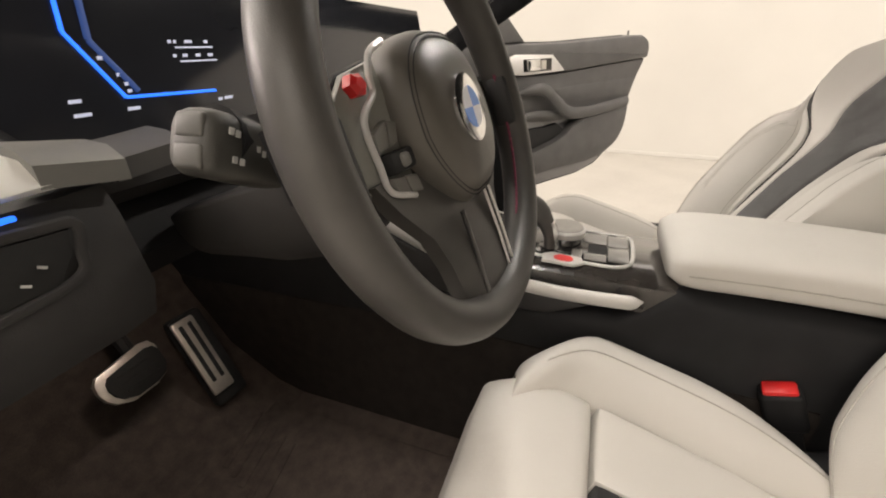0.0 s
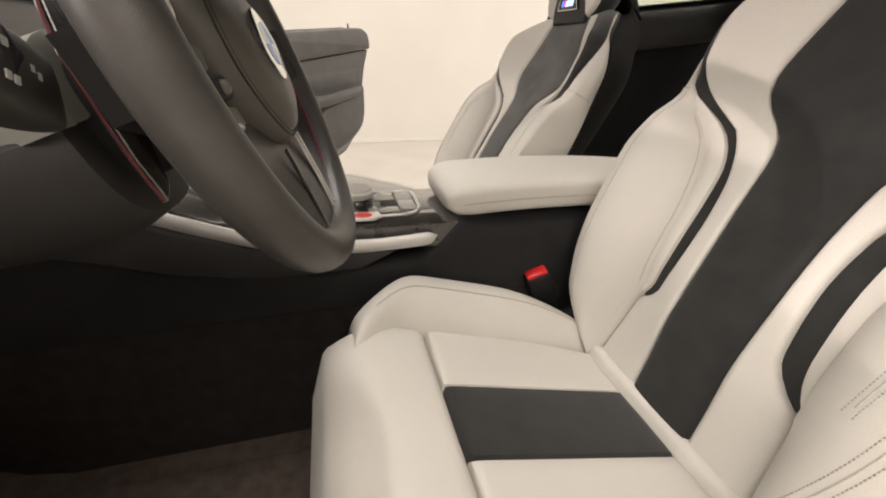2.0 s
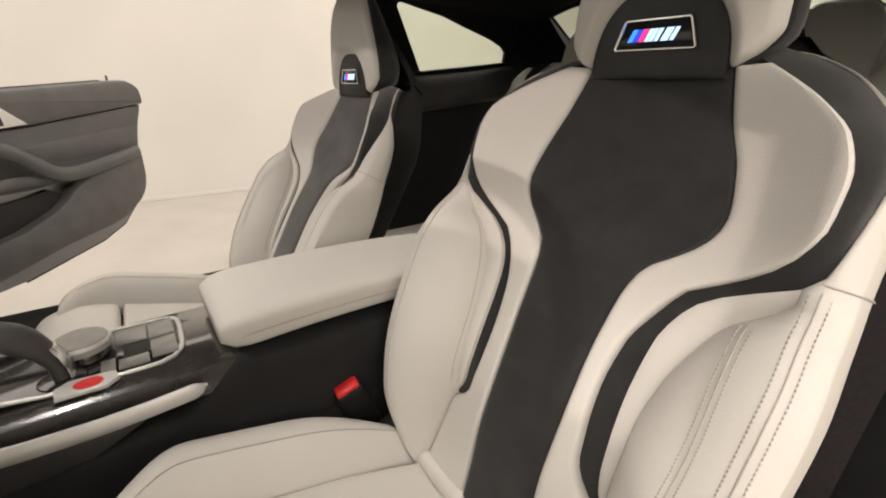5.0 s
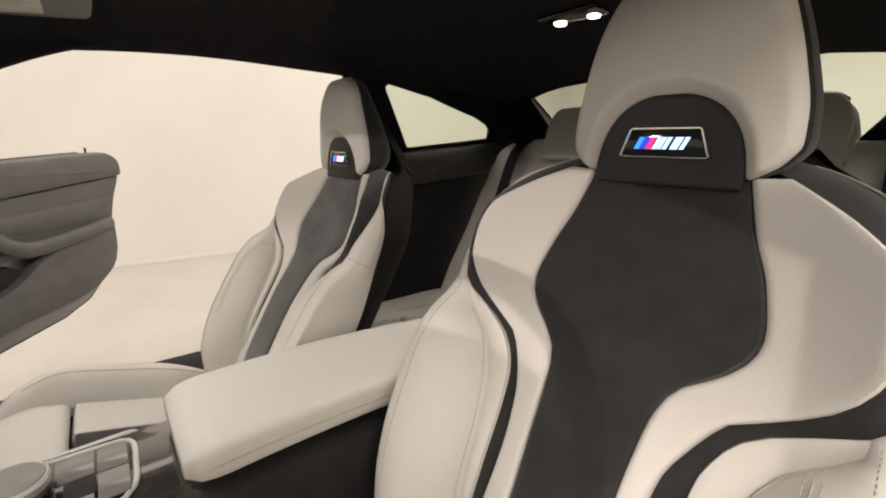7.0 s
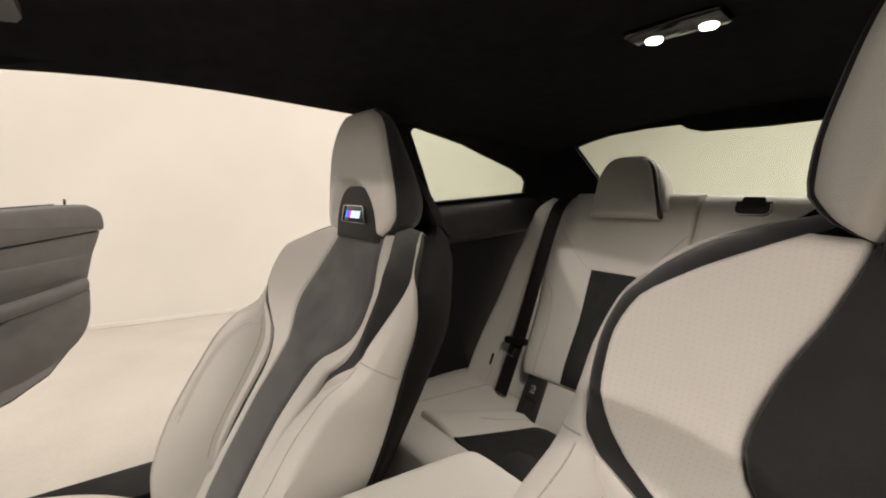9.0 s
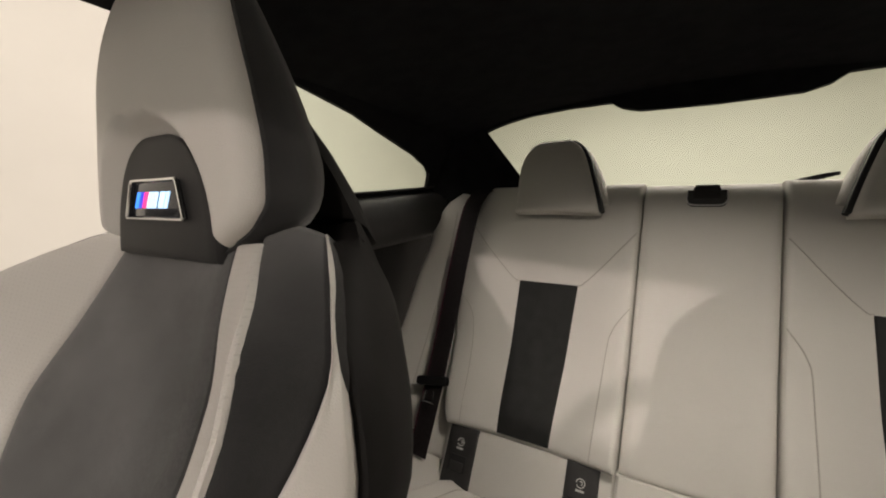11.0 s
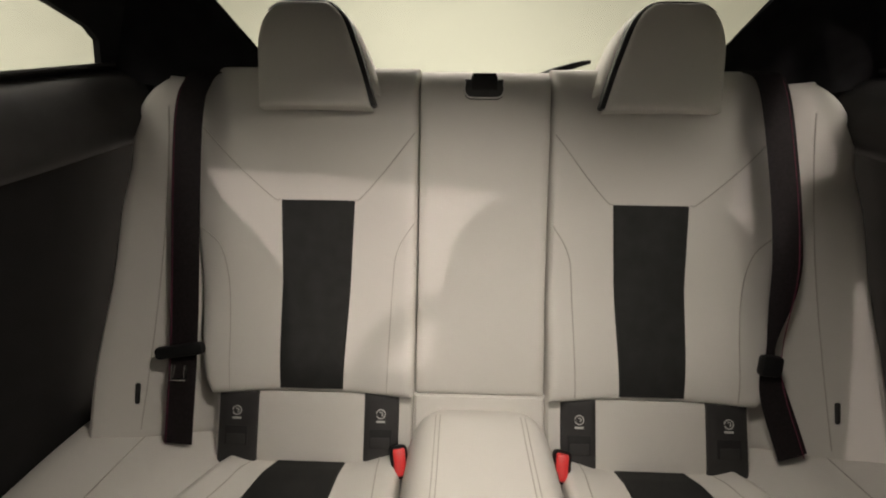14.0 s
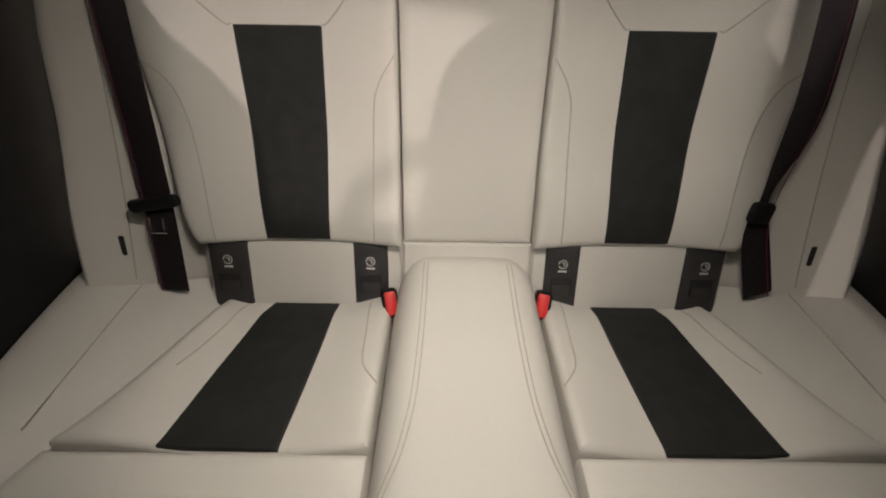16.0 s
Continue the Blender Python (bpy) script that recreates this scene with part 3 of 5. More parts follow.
        return prism([H(-x0, s0, d), H(-x0 - w, s0, d), H(-x0 - w - lean, s1, d), H(-x0 - lean, s1, d)], H.n * 0.0006, 0)
    for x0, w, m in ((-0.032, 0.0055, BADGE_BLUE), (-0.0255, 0.0055, BADGE_DEEP), (-0.019, 0.0055, BADGE_RED)):
        part("stripe", slant(x0, w, -0.008, 0.005), m, badge)
    for x0, w in ((-0.0115, 0.0045), (-0.006, 0.0040), (-0.0005, 0.0045), (0.0075, 0.008), (0.0175, 0.0045)):
        part("glowing_bar", slant(x0, w, -0.008, 0.005), BADGE_WHITE, badge)
    for k in (-1, 1):
        part("post", sweep([B(k * 0.092, 0.61, -0.03), B(k * 0.092, 0.66, -0.028)], 0.006, n=10), CHROME, head, "chrome post")
    # cushion
    base = part("cushion", pad(C, lambda s: -0.235, lambda s: 0.235, -0.09, 0.42, lambda x, s: -0.03, 0.03, 12, 16, 0.13), PLASTIC, seat, "dark seat base")

    def cush(x, s):
        return 0.012 * step(0.10, 0.20, abs(x)) - 0.004
    part("cushion_insert", pad(C, lambda s: -0.060 + 0.006 * s, lambda s: 0.060 - 0.006 * s, -0.002, 0.308, cush, 0.004, 10, 24, 0.03, 0.003), SUEDE, base, "black suede cushion insert")
    for k in (-1, 1):
        a = curve((-0.01, 0.061), (0.31, 0.0585))
        b = curve((-0.01, 0.150), (0.15, 0.168), (0.31, 0.172))
        f, g = (a, b) if k > 0 else ((lambda s: -b(s)), (lambda s: -a(s)))
        part("cushion_panel", pad(C, f, g, -0.004, 0.311, cush, 0.007, 10, 24, 0.03, 0.003), LEATHER, base, "white leather cushion panel")

        def wing(u, v, off=0.0, k=k):
            s = -0.085 + 0.515 * ease(v)
            nose = math.sqrt(max(0.0, 1 - (1 - min(1.0, max(0.0, (0.430 - s) / 0.12))) ** 2))
            w = math.sin(min(1.0, max(0.0, (s + 0.085) / 0.24)) * math.pi / 2) * nose
            xi = 0.165 + 0.008 * step(0.1, 0.3, s)
            xi -= 0.060 * step(0.34, 0.45, s)
            xo = 0.205 + 0.062 * step(-0.02, 0.2, s) - 0.09 * step(0.33, 0.46, s)
            h = 0.002 + 0.060 * w
            P = ((xi, -0.012), (xi + 0.012, 0.02 + 0.4 * h), (xi + (xo - xi) * 0.40, h * 1.12), (xi + (xo - xi) * 0.78, h))
            Q = ((xi + (xo - xi) * 0.78, h), (xo, h * 0.9), (xo + 0.012, -0.02), (xo - 0.012, -0.085))
            x, d = bezier(P, u / 0.5) if u <= 0.5 else bezier(Q, (u - 0.5) / 0.5)
            return C(k * x, s, d - off)
        part("cushion_bolster", grid(wing, 22, 40, lambda u, v, wing=wing: wing(u, v, 0.015)), LEATHER, base, "white leather thigh bolster")
        part("stitching", sweep([wing(0.34, 0.25 + 0.6 * i / 30) + C.n * 0.0005 for i in range(31)], 0.001, n=5), SEAM, base)

    def thigh(x, s):
        t = max(0.0, s - 0.385)
        return 0.010 - 6.0 * t * t - 0.35 * max(0.0, abs(x) - 0.13) ** 1.5
    part("thigh_support", pad(C, lambda s: -0.182 + 0.02 * step(0.38, 0.5, s), lambda s: 0.182 - 0.02 * step(0.38, 0.5, s), 0.317, 0.466, thigh, 0.022, 16, 18, 0.11), LEATHER, base, "white leather thigh support")
    part("rear_band", pad(C, lambda s: -0.16, lambda s: 0.16, -0.095, -0.005, lambda x, s: 0.020, 0.014, 16, 10, 0.04), LEATHER, base, "white leather band")
    part("seat_frame", rbox(pose(xc, 0.11 + dy, 0.345), 0.44, 0.40, 0.11, 0.03), PLASTIC, seat, "black plastic seat frame")
    for k in (-1, 1):
        part("recliner_cover", rbox(pose(xc + k * 0.212, -0.050 + dy, 0.468 + dz, -24, 0, 0), 0.040, 0.110, 0.060, 0.016, 3), PLASTIC, seat, "black recliner cover")
        part("rail", rbox(pose(xc + k * 0.19, 0.09 + dy, 0.285), 0.04, 0.56, 0.03, 0.006), STEEL, seat, "steel seat rail")
        part("side_cover", rbox(pose(xc + k * 0.243, 0.06 + dy, 0.385, -10, 0, 0), 0.022, 0.44, 0.09, 0.01), PLASTIC, seat, "black plastic side cover")
    return seat


front_seat(-0.375, -0.075, 0.44, 22.0, 0.0)
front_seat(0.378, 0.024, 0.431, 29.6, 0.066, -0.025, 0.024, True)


# ---- rear bench ----
R = Plane((0, -0.99, 0.515), (0, -0.30, 0.954))
RC = Plane((0, -0.93, 0.415), (0, 0.996, 0.09), side=1)
bench = thing("rear_bench", (0, -1.0, 0.3), "white leather rear bench with two black inserts", "car seat")


def rear_depth(x, s):
    """Hollow seat backs with a soft swell to both sides; the top rolls rearwards."""
    a = abs(abs(x) - 0.325)
    t = max(0.0, s - 0.585)
    return 0.022 * step(0.06, 0.22, a) * (1 - step(0.36, 0.55, s)) + 0.010 * step(0.38, 0.5, s) - 7.0 * t * t + 0.034 * step(0.24, 0.02, s)


sb = curve((0.0, 0.515), (0.03, 0.528), (0.2, 0.550), (0.40, 0.562), (0.54, 0.558), (0.61, 0.542), (0.64, 0.525))
ins_in, ins_out = curve((0.01, 0.266), (0.20, 0.260), (0.38, 0.252)), curve((0.01, 0.389), (0.20, 0.397), (0.38, 0.3985))
for k in (-1, 1):
    def side(a, b, k=k):
        return (a, b) if k > 0 else ((lambda s: -b(s)), (lambda s: -a(s)))
    back = part("side_backrest", pad(R, *side(lambda s: 0.129, sb), 0.002, 0.645, lambda x, s: rear_depth(x, s), 0.014, 26, 40, 0.07), LEATHER, bench, "white leather backrest")
    part("back_insert", pad(R, *side(ins_in, ins_out), 0.012, 0.380, lambda x, s: rear_depth(x, s) + 0.003, 0.003, 10, 24, 0.01), INSERT, back, "black perforated insert")
    for pts in ([(0.548, 0.517), (0.48, 0.445), (0.415, 0.384), (0.400, 0.381)], [(0.253, 0.381), (0.240, 0.386), (0.19, 0.44), (0.134, 0.511)],
                [(0.556, 0.33), (0.508, 0.277), (0.488, 0.14), (0.481, 0.012)], [(0.133, 0.337), (0.162, 0.29), (0.173, 0.23), (0.179, 0.012)]):
        pts = smooth_line([(p[0], p[1], 0) for p in pts], 24)
        part("stitching", sweep([R(k * p.x, p.y, rear_depth(p.x, p.y) + 0.0004) for p in pts], 0.0013, n=5, up=R.n), SEAM, back)
    # outer cheek beside the belt
    co = curve((-0.09, 0.737), (0.03, 0.726), (0.24, 0.692), (0.37, 0.677), (0.45, 0.662), (0.50, 0.660), (0.55, 0.647), (0.585, 0.626), (0.605, 0.604))
    part("side_cheek", pad(R, *side(lambda s: sb(s) + 0.002, co), -0.10, 0.612, lambda x, s: 0.01 + 0.42 * max(0.0, abs(x) - 0.545), 0.018, 14, 30, 0.06), LEATHER, bench, "white leather side cheek")
    part("stitching", sweep([R(k * (0.652 - 0.052 * math.sin(1.57 * t)), -0.07 + 0.62 * t, 0.0105 + 0.42 * (0.107 - 0.052 * math.sin(1.57 * t))) for t in [i / 20 for i in range(21)]], 0.0012, n=5, up=R.n), SEAM, bench)
    part("strap_slot", rbox(Matrix.Translation(R(k * 0.656, 0.002, 0.057)) @ pose(0, 0, 0, 17, 0, k * -22), 0.010, 0.006, 0.040, 0.002), RUBBER, bench, "black slot")
    # head restraint
    hin = curve((0.55, 0.213), (0.60, 0.227), (0.66, 0.246), (0.70, 0.261), (0.722, 0.275), (0.735, 0.292))
    hout = curve((0.55, 0.422), (0.66, 0.424), (0.695, 0.417), (0.718, 0.404), (0.735, 0.382))

    def head_face(x, s):
        return 0.058 - 0.8 * (abs(x) - 0.33) ** 2 - 1.5 * max(0.0, s - 0.68) ** 2
    head = part("head_restraint", pad(R, *side(lambda s: hin(s) - 0.026 + 0.010 * step(0.55, 0.73, s), lambda s: hout(s) + 0.008), 0.575, 0.742, lambda x, s: 0.034 - 0.9 * (abs(x) - 0.32) ** 2 - 1.2 * max(0.0, s - 0.66) ** 2, 0.022, 16, 18, 0.080), LEATHER, bench, "white leather head restraint")
    part("front_pad", pad(R, *side(hin, hout), 0.548, 0.737, head_face, 0.010, 18, 22, 0.030), LEATHER, head, "pale leather front pad")
    rim_line = [(hin(s), s) for s in (0.552, 0.60, 0.65, 0.69, 0.72)] + [(0.292, 0.7365), (0.335, 0.7385), (0.380, 0.7365), (0.404, 0.722)]
    part("edge_strip", sweep(smooth_line([R(k * x, s, head_face(x, s) - 0.015) for x, s in rim_line], 44), lambda t: 0.0105 - 0.0070 * step(0.38, 0.60, t), 0.010, n=8, up=R.n), BLACK_LEATHER, head, "black edge strip")
    # lower band with the child seat anchor covers
    part("lower_band", pad(R, *side(lambda s: 0.13, lambda s: 0.518), -0.135, 0.006, lambda x, s: 0.029 - 0.13 * s, 0.008, 16, 10, 0.05), LEATHER, bench, "white leather lower band")
    for xa, xb in ((0.156, 0.224), (0.432, 0.510)):
        xm = k * (xa + xb) / 2
        cover = part("anchor_cover", pad(R, *side(lambda s: xa, lambda s: xb), -0.137, 0.005, lambda x, s: 0.037 - 0.13 * s - 1.2 * (abs(x) - (xa + xb) / 2) ** 2, 0.007, 10, 14, 0.03), DASH, bench, "black child seat anchor cover")
        at = Matrix.Translation(R(xm, 0, 0)) @ Matrix(((1, 0, 0), tuple((0.0, R.u.y, R.n.y)), tuple((0.0, R.u.z, R.n.z)))).to_4x4() @ pose(0, 0, 0, -7.4, 0, 0)
        slot = part("anchor_slot", rbox(at @ pose(0, -0.084, 0.0365), 0.044, 0.036, 0.004, 0.0015), RUBBER, cover, "open black slot")
        part("slot_tab", rbox(at @ pose(0, -0.091, 0.0380), 0.036, 0.020, 0.004, 0.0015), DASH, slot, "dark grey tab")
        for q in (0, 1):
            part("symbol", sweep([at @ Vector((0.0085 * math.cos(a) * (1 - 0.58 * q), -0.037 + 0.0085 * math.sin(a) * (1 - 0.58 * q), 0.0376)) for a in [i * math.pi / 8 + 0.9 * q for i in range(16 - 6 * q)]], 0.0011, 0.0006, n=5, up=tuple(R.n)), PRINT_GREY, cover)
        part("print_bar", rbox(at @ pose(0, -0.0515, 0.0374), 0.017, 0.004, 0.001, 0.0003, 1), PRINT_GREY, cover)

    # cushion
    def seat_depth(x, s):
        a = abs(abs(x) - 0.34)
        t = max(0.0, s - 0.33)
        return 0.028 * step(0.07, 0.20, a) - 5.0 * t * t + 0.012 * step(0.32, 0.36, s) - 0.015 * step(0.07, 0.01, s)
    ci, cx = curve((-0.05, 0.145), (0.36, 0.150)), curve((-0.05, 0.478), (0.05, 0.490), (0.13, 0.512), (0.21, 0.538), (0.29, 0.575), (0.34, 0.606), (0.36, 0.620))
    cushion = part("seat_cushion", pad(RC, *side(ci, cx), -0.05, 0.335, seat_depth, 0.016, 30, 28, 0.10), LEATHER, bench, "white leather seat cushion")
    part("front_roll", pad(RC, *side(ci, curve((0.3, 0.60), (0.44, 0.66))), 0.337, 0.44, lambda x, s: 0.010 - 6.0 * max(0.0, s - 0.37) ** 2, 0.012, 20, 14, 0.14), LEATHER, bench, "white leather front roll")
    part("cushion_insert", pad(RC, *side(curve((0.02, 0.258), (0.12, 0.263), (0.22, 0.272), (0.33, 0.283)), curve((0.02, 0.393), (0.11, 0.412), (0.20, 0.432), (0.27, 0.445), (0.33, 0.456))), 0.012, 0.332, lambda x, s: seat_depth(x, s) + 0.003, 0.003, 10, 20, 0.01), INSERT, cushion, "black perforated insert")
    pts = smooth_line([(0.19, 0.02, 0), (0.185, 0.12, 0), (0.18, 0.19, 0), (0.150, 0.235, 0)], 20)
    part("stitching", sweep([RC(k * p.x, p.y, seat_depth(p.x, p.y) + 0.0004) for p in pts], 0.0013, n=5), SEAM, cushion)
    part("outer_cushion", pad(RC, *side(lambda s: cx(s) + 0.002, lambda s: 0.775), -0.06, 0.42, lambda x, s: -0.012 + 0.036 * step(0.0, 0.11, abs(x) - cx(s)) + 0.03 * step(0.60, 0.75, abs(x)) * step(0.4, 0.0, s) - 4.0 * max(0.0, s - 0.34) ** 2, 0.016, 12, 22, 0.12), LEATHER, bench, "white leather outer cushion")
    pts = smooth_line([(0.440, 0.03, 0), (0.452, 0.09, 0), (0.470, 0.15, 0), (0.490, 0.20, 0)], 20)
    part("stitching", sweep([RC(k * p.x, p.y, seat_depth(p.x, p.y) + 0.0004) for p in pts], 0.0011, n=5), SEAM, cushion)
    pts = [RC(k * 0.648, -0.04 + 0.36 * t, 0.0252 + 0.03 * step(0.60, 0.75, 0.648) * step(0.4, 0.0, -0.04 + 0.36 * t)) for t in [i / 16 for i in range(17)]]
    part("stitching", sweep(pts, 0.0012, n=5), SEAM, bench)

mid = part("centre_backrest", pad(R, lambda s: -0.126, lambda s: 0.126, 0.002, 0.640, lambda x, s: rear_depth(0.2, s) * 0.5 + 0.006 - 7.0 * max(0.0, s - 0.585) ** 2, 0.012, 16, 40, 0.07), LEATHER, bench, "white leather fold-down centre backrest")
LM = Matrix.Translation(R(0.004, 0, 0)) @ Matrix(((1, 0, 0), (0.0, R.u.y, R.n.y), (0.0, R.u.z, R.n.z))).to_4x4()
latch = part("latch", prism([LM @ Vector((x, y, 0.004)) for x, y in ((-0.036, 0.612), (-0.039, 0.590), (-0.034, 0.579), (-0.026, 0.575), (0.026, 0.575), (0.034, 0.579), (0.039, 0.590), (0.036, 0.612))], R.n * 0.014, 0.004, 3), DASH, bench, "dark satin release latch bezel")
part("latch_rim", sweep(smooth_line([LM @ Vector((x, y, 0.0175)) for x, y in ((-0.036, 0.606), (-0.0375, 0.591), (-0.033, 0.581), (-0.024, 0.577), (0.0, 0.5765), (0.024, 0.577), (0.033, 0.581), (0.0375, 0.591), (0.036, 0.606))], 32), 0.0016, n=6), TRIM, latch, "satin rim")
part("latch_opening", rbox(LM @ pose(0, 0.604, 0.016), 0.050, 0.028, 0.008, 0.003), RUBBER, latch, "black latch opening")
part("latch_handle", rbox(LM @ pose(0, 0.618, 0.012), 0.046, 0.010, 0.014, 0.003), PIANO, latch, "gloss black pull")
part("lower_band", pad(R, lambda s: -0.129, lambda s: 0.129, -0.135, 0.005, lambda x, s: 0.027 - 0.13 * s, 0.008, 10, 8, 0.05), LEATHER, bench, "white leather lower band")

# the raised console between the rear seats
hump = thing("rear_console", (0, -0.7, 0.3), "white leather covered hump between the rear seats", "console")


def hump_at(u, v, off=0.0):
    y = -0.985 + 0.60 * v
    top = 0.520 - 0.03 * v - 0.10 * step(0.86, 1.0, v) + 0.0
    rise = math.sqrt(max(0.0, 1 - (1 - min(1, (y + 0.985) / 0.085)) ** 2))
    w, b = 0.080 + 0.012 * v, 0.142 + 0.012 * v - 0.02 * (1 - rise)
    x, z = bezier(((-b, 0.40), (-b + 0.012, 0.48), (-w - 0.035, top), (-w + 0.01, top)), u / 0.4) if u < 0.4 else ((-w + 0.01 + (2 * w - 0.02) * (u - 0.4) / 0.2, top) if u <= 0.6 else
        bezier(((w - 0.01, top), (w + 0.035, top), (b - 0.012, 0.48), (b, 0.40)), (u - 0.6) / 0.4))
    x *= 0.55 + 0.45 * rise
    z = 0.40 + (z - 0.40) * (0.35 + 0.65 * rise)
    return Vector((x * (1 - off), y, z - off))


part("cover", grid(hump_at, 40, 40, lambda u, v: hump_at(u, v, 0.06)), LEATHER, hump)
flare = curve((0.0, 0.078), (0.30, 0.080), (0.52, 0.086), (0.66, 0.100), (0.78, 0.128), (0.86, 0.145))


def on_hump(x, v):
    a, b = 0.5, 0.99
    for _ in range(18):
        m = (a + b) / 2
        a, b = (m, b) if hump_at(m, v).x < x else (a, m)
    return hump_at(a, v)


for k in (-1, 1):
    for e in (-0.004, 0.004):
        line = [on_hump(flare(v) + e, v) for v in [0.10 + 0.74 * i / 40 for i in range(41)]]
        part("stitching", sweep([Vector((k * q.x, q.y, q.z + 0.0005)) for q in line], 0.0010, n=5), SEAM, hump)


# ---- car body ----
solo("car_floor", rbox(pose(0, 0.15, 0.24), 1.62, 2.3, 0.06, 0.01), CARPET, "black carpeted car floor", "car floor", kind="structure")


def roof_z(x, y):
    return 1.362 - 0.16 * x * x - 0.09 * max(0.0, y + 0.15) ** 2 * 2.2 - 0.055 * max(0.0, -y - 0.75) ** 1.5 - 0.16 * max(0, abs(x) - 0.5) 


solo("headliner", grid(lambda u, v: Vector(((u - 0.5) * 1.26, 0.56 - 1.76 * v, roof_z((u - 0.5) * 1.26, 0.56 - 1.76 * v))), 24, 30,
                       lambda u, v: Vector(((u - 0.5) * 1.34, 0.56 - 1.76 * v, roof_z((u - 0.5) * 1.26, 0.56 - 1.76 * v) + 0.05))), HEADLINER, "black fabric headliner under the roof", "headliner", kind="structure")


def side_x(z):
    """The inner face: glasshouse leaning inwards, side wall below."""
    return 0.683 - 0.30 * (z - 1.128) if z > 1.04 else 0.709 + 0.07 * (1.04 - z) / 0.6


for k in (-1, 1):
    def wallpt(y, z, off=0.0):
        return Vector((k * (side_x(z) + off), y, z))
    # roof rail over the door opening
    rail = smooth_line([(k * 0.70, 0.78, 0.97), (k * 0.662, 0.58, 1.088), (k * 0.618, 0.335, 1.230), (k * 0.598, 0.17, 1.296), (k * 0.592, -0.02, 1.328), (k * 0.592, -0.22, 1.333), (k * 0.592, -0.42, 1.310)], 40)
    solo("roof_rail", sweep(rail, 0.035, 0.016, n=10, up=(k, 0, 0.4)), HEADLINER, "black roof rail above the door opening", "roof rail", kind="structure")
    # rear side panel with the quarter window opening
    lower = [(-0.40, 0.30), (-0.40, 0.70), (-0.405, 1.045), (-0.50, 1.056), (-0.70, 1.072), (-1.12, 1.121), (-1.40, 1.12), (-1.40, 0.30)]
    solo("side_panel", prism([wallpt(y, z) for y, z in lower], (k * 0.05, 0, 0), 0), PLASTIC, "black trimmed rear side panel", "side panel", kind="structure")
    upper = [(-0.405, 1.044), (-0.50, 1.055), (-0.690, 1.072), (-0.561, 1.262), (-0.568, 1.272), (-0.582, 1.275), (-0.76, 1.251), (-0.85, 1.230), (-1.0, 1.198), (-1.065, 1.176), (-1.088, 1.158), (-1.093, 1.120), (-1.24, 1.119), (-1.20, 1.34), (-0.42, 1.36), (-0.412, 1.27)]
    solo("pillar_trim", prism([wallpt(y, z) for y, z in upper], (k * 0.012, 0, 0), 0), HEADLINER, "black pillar trim around the quarter window", "pillar", kind="structure")
    win = thing("quarter_window", (k * 0.69, -0.75, 1.15), "green tinted triangular rear quarter window", "window", kind="structure")
    pane = part("pane", prism([wallpt(y, z, 0.013) for y, z in ((-0.44, 1.045), (-0.46, 1.31), (-0.60, 1.285), (-0.98, 1.225), (-1.12, 1.185), (-1.14, 1.112), (-0.70, 1.066))], (k * 0.004, 0, 0), 0), TINT, win)
    pane.visible_shadow = False
    edge = [wallpt(y, z, -0.002) for y, z in ((-0.505, 1.057), (-0.70, 1.073), (-0.93, 1.099), (-1.12, 1.122))]
    part("window_seal", sweep(edge, 0.004, n=6), RUBBER, win, "black rubber seal")
    # padded ledge under the quarter window
    def ledge(y, z):
        x = side_x(z)
        return [Vector((k * (x + a), y, z + b)) for a, b in ((0.012, -0.006), (-0.004, -0.006), (-0.024, -0.020), (-0.040, -0.050), (-0.046, -0.085), (-0.036, -0.115), (-0.010, -0.135), (0.020, -0.135))]
    solo("side_ledge", loft([ledge(y, z) for y, z in ((-0.41, 1.046), (-0.50, 1.054), (-0.70, 1.070), (-0.93, 1.095), (-1.10, 1.116), (-1.15, 1.118))]), DASH, "dark padded ledge under the quarter window", "ledge", kind="structure", smooth=60)
    # pillar behind the door opening
    post = []
    for z, xi, yf in ((0.30, 0.590, -0.335), (0.60, 0.585, -0.345), (0.90, 0.590, -0.375), (1.02, 0.612, -0.395), (1.05, 0.640, -0.41)):
        post.append([Vector((k * x, y, z)) for x, y in ((0.705, yf), (xi + 0.02, yf), (xi, yf - 0.02), (xi + 0.006, yf - 0.09), (xi + 0.04, yf - 0.14), (0.705, yf - 0.14))])
    solo("door_pillar", loft(post), PLASTIC, "black pillar trim behind the door opening", "pillar", kind="structure", smooth=50)
    # sill under the door opening
    solo("door_sill", rbox(pose(k * 0.80, 0.2, 0.33), 0.14, 1.4, 0.17, 0.02), PLASTIC, "dark door sill", "sill", kind="structure")
    # rear pillar between the quarter window and the rear glass
    solo("rear_pillar", loft([[Vector((k * 0.63, -1.16, 1.33)), Vector((k * 0.562, -1.158, 1.312)), Vector((k * 0.562, -1.20, 1.305)), Vector((k * 0.64, -1.20, 1.30))],
                              [Vector((k * 0.70, -1.12, 1.10)), Vector((k * 0.355, -1.26, 1.02)), Vector((k * 0.66, -1.85, 1.02)), Vector((k * 0.80, -1.80, 1.02))]]), HEADLINER, "black rear pillar trim", "pillar", kind="structure", smooth=0)

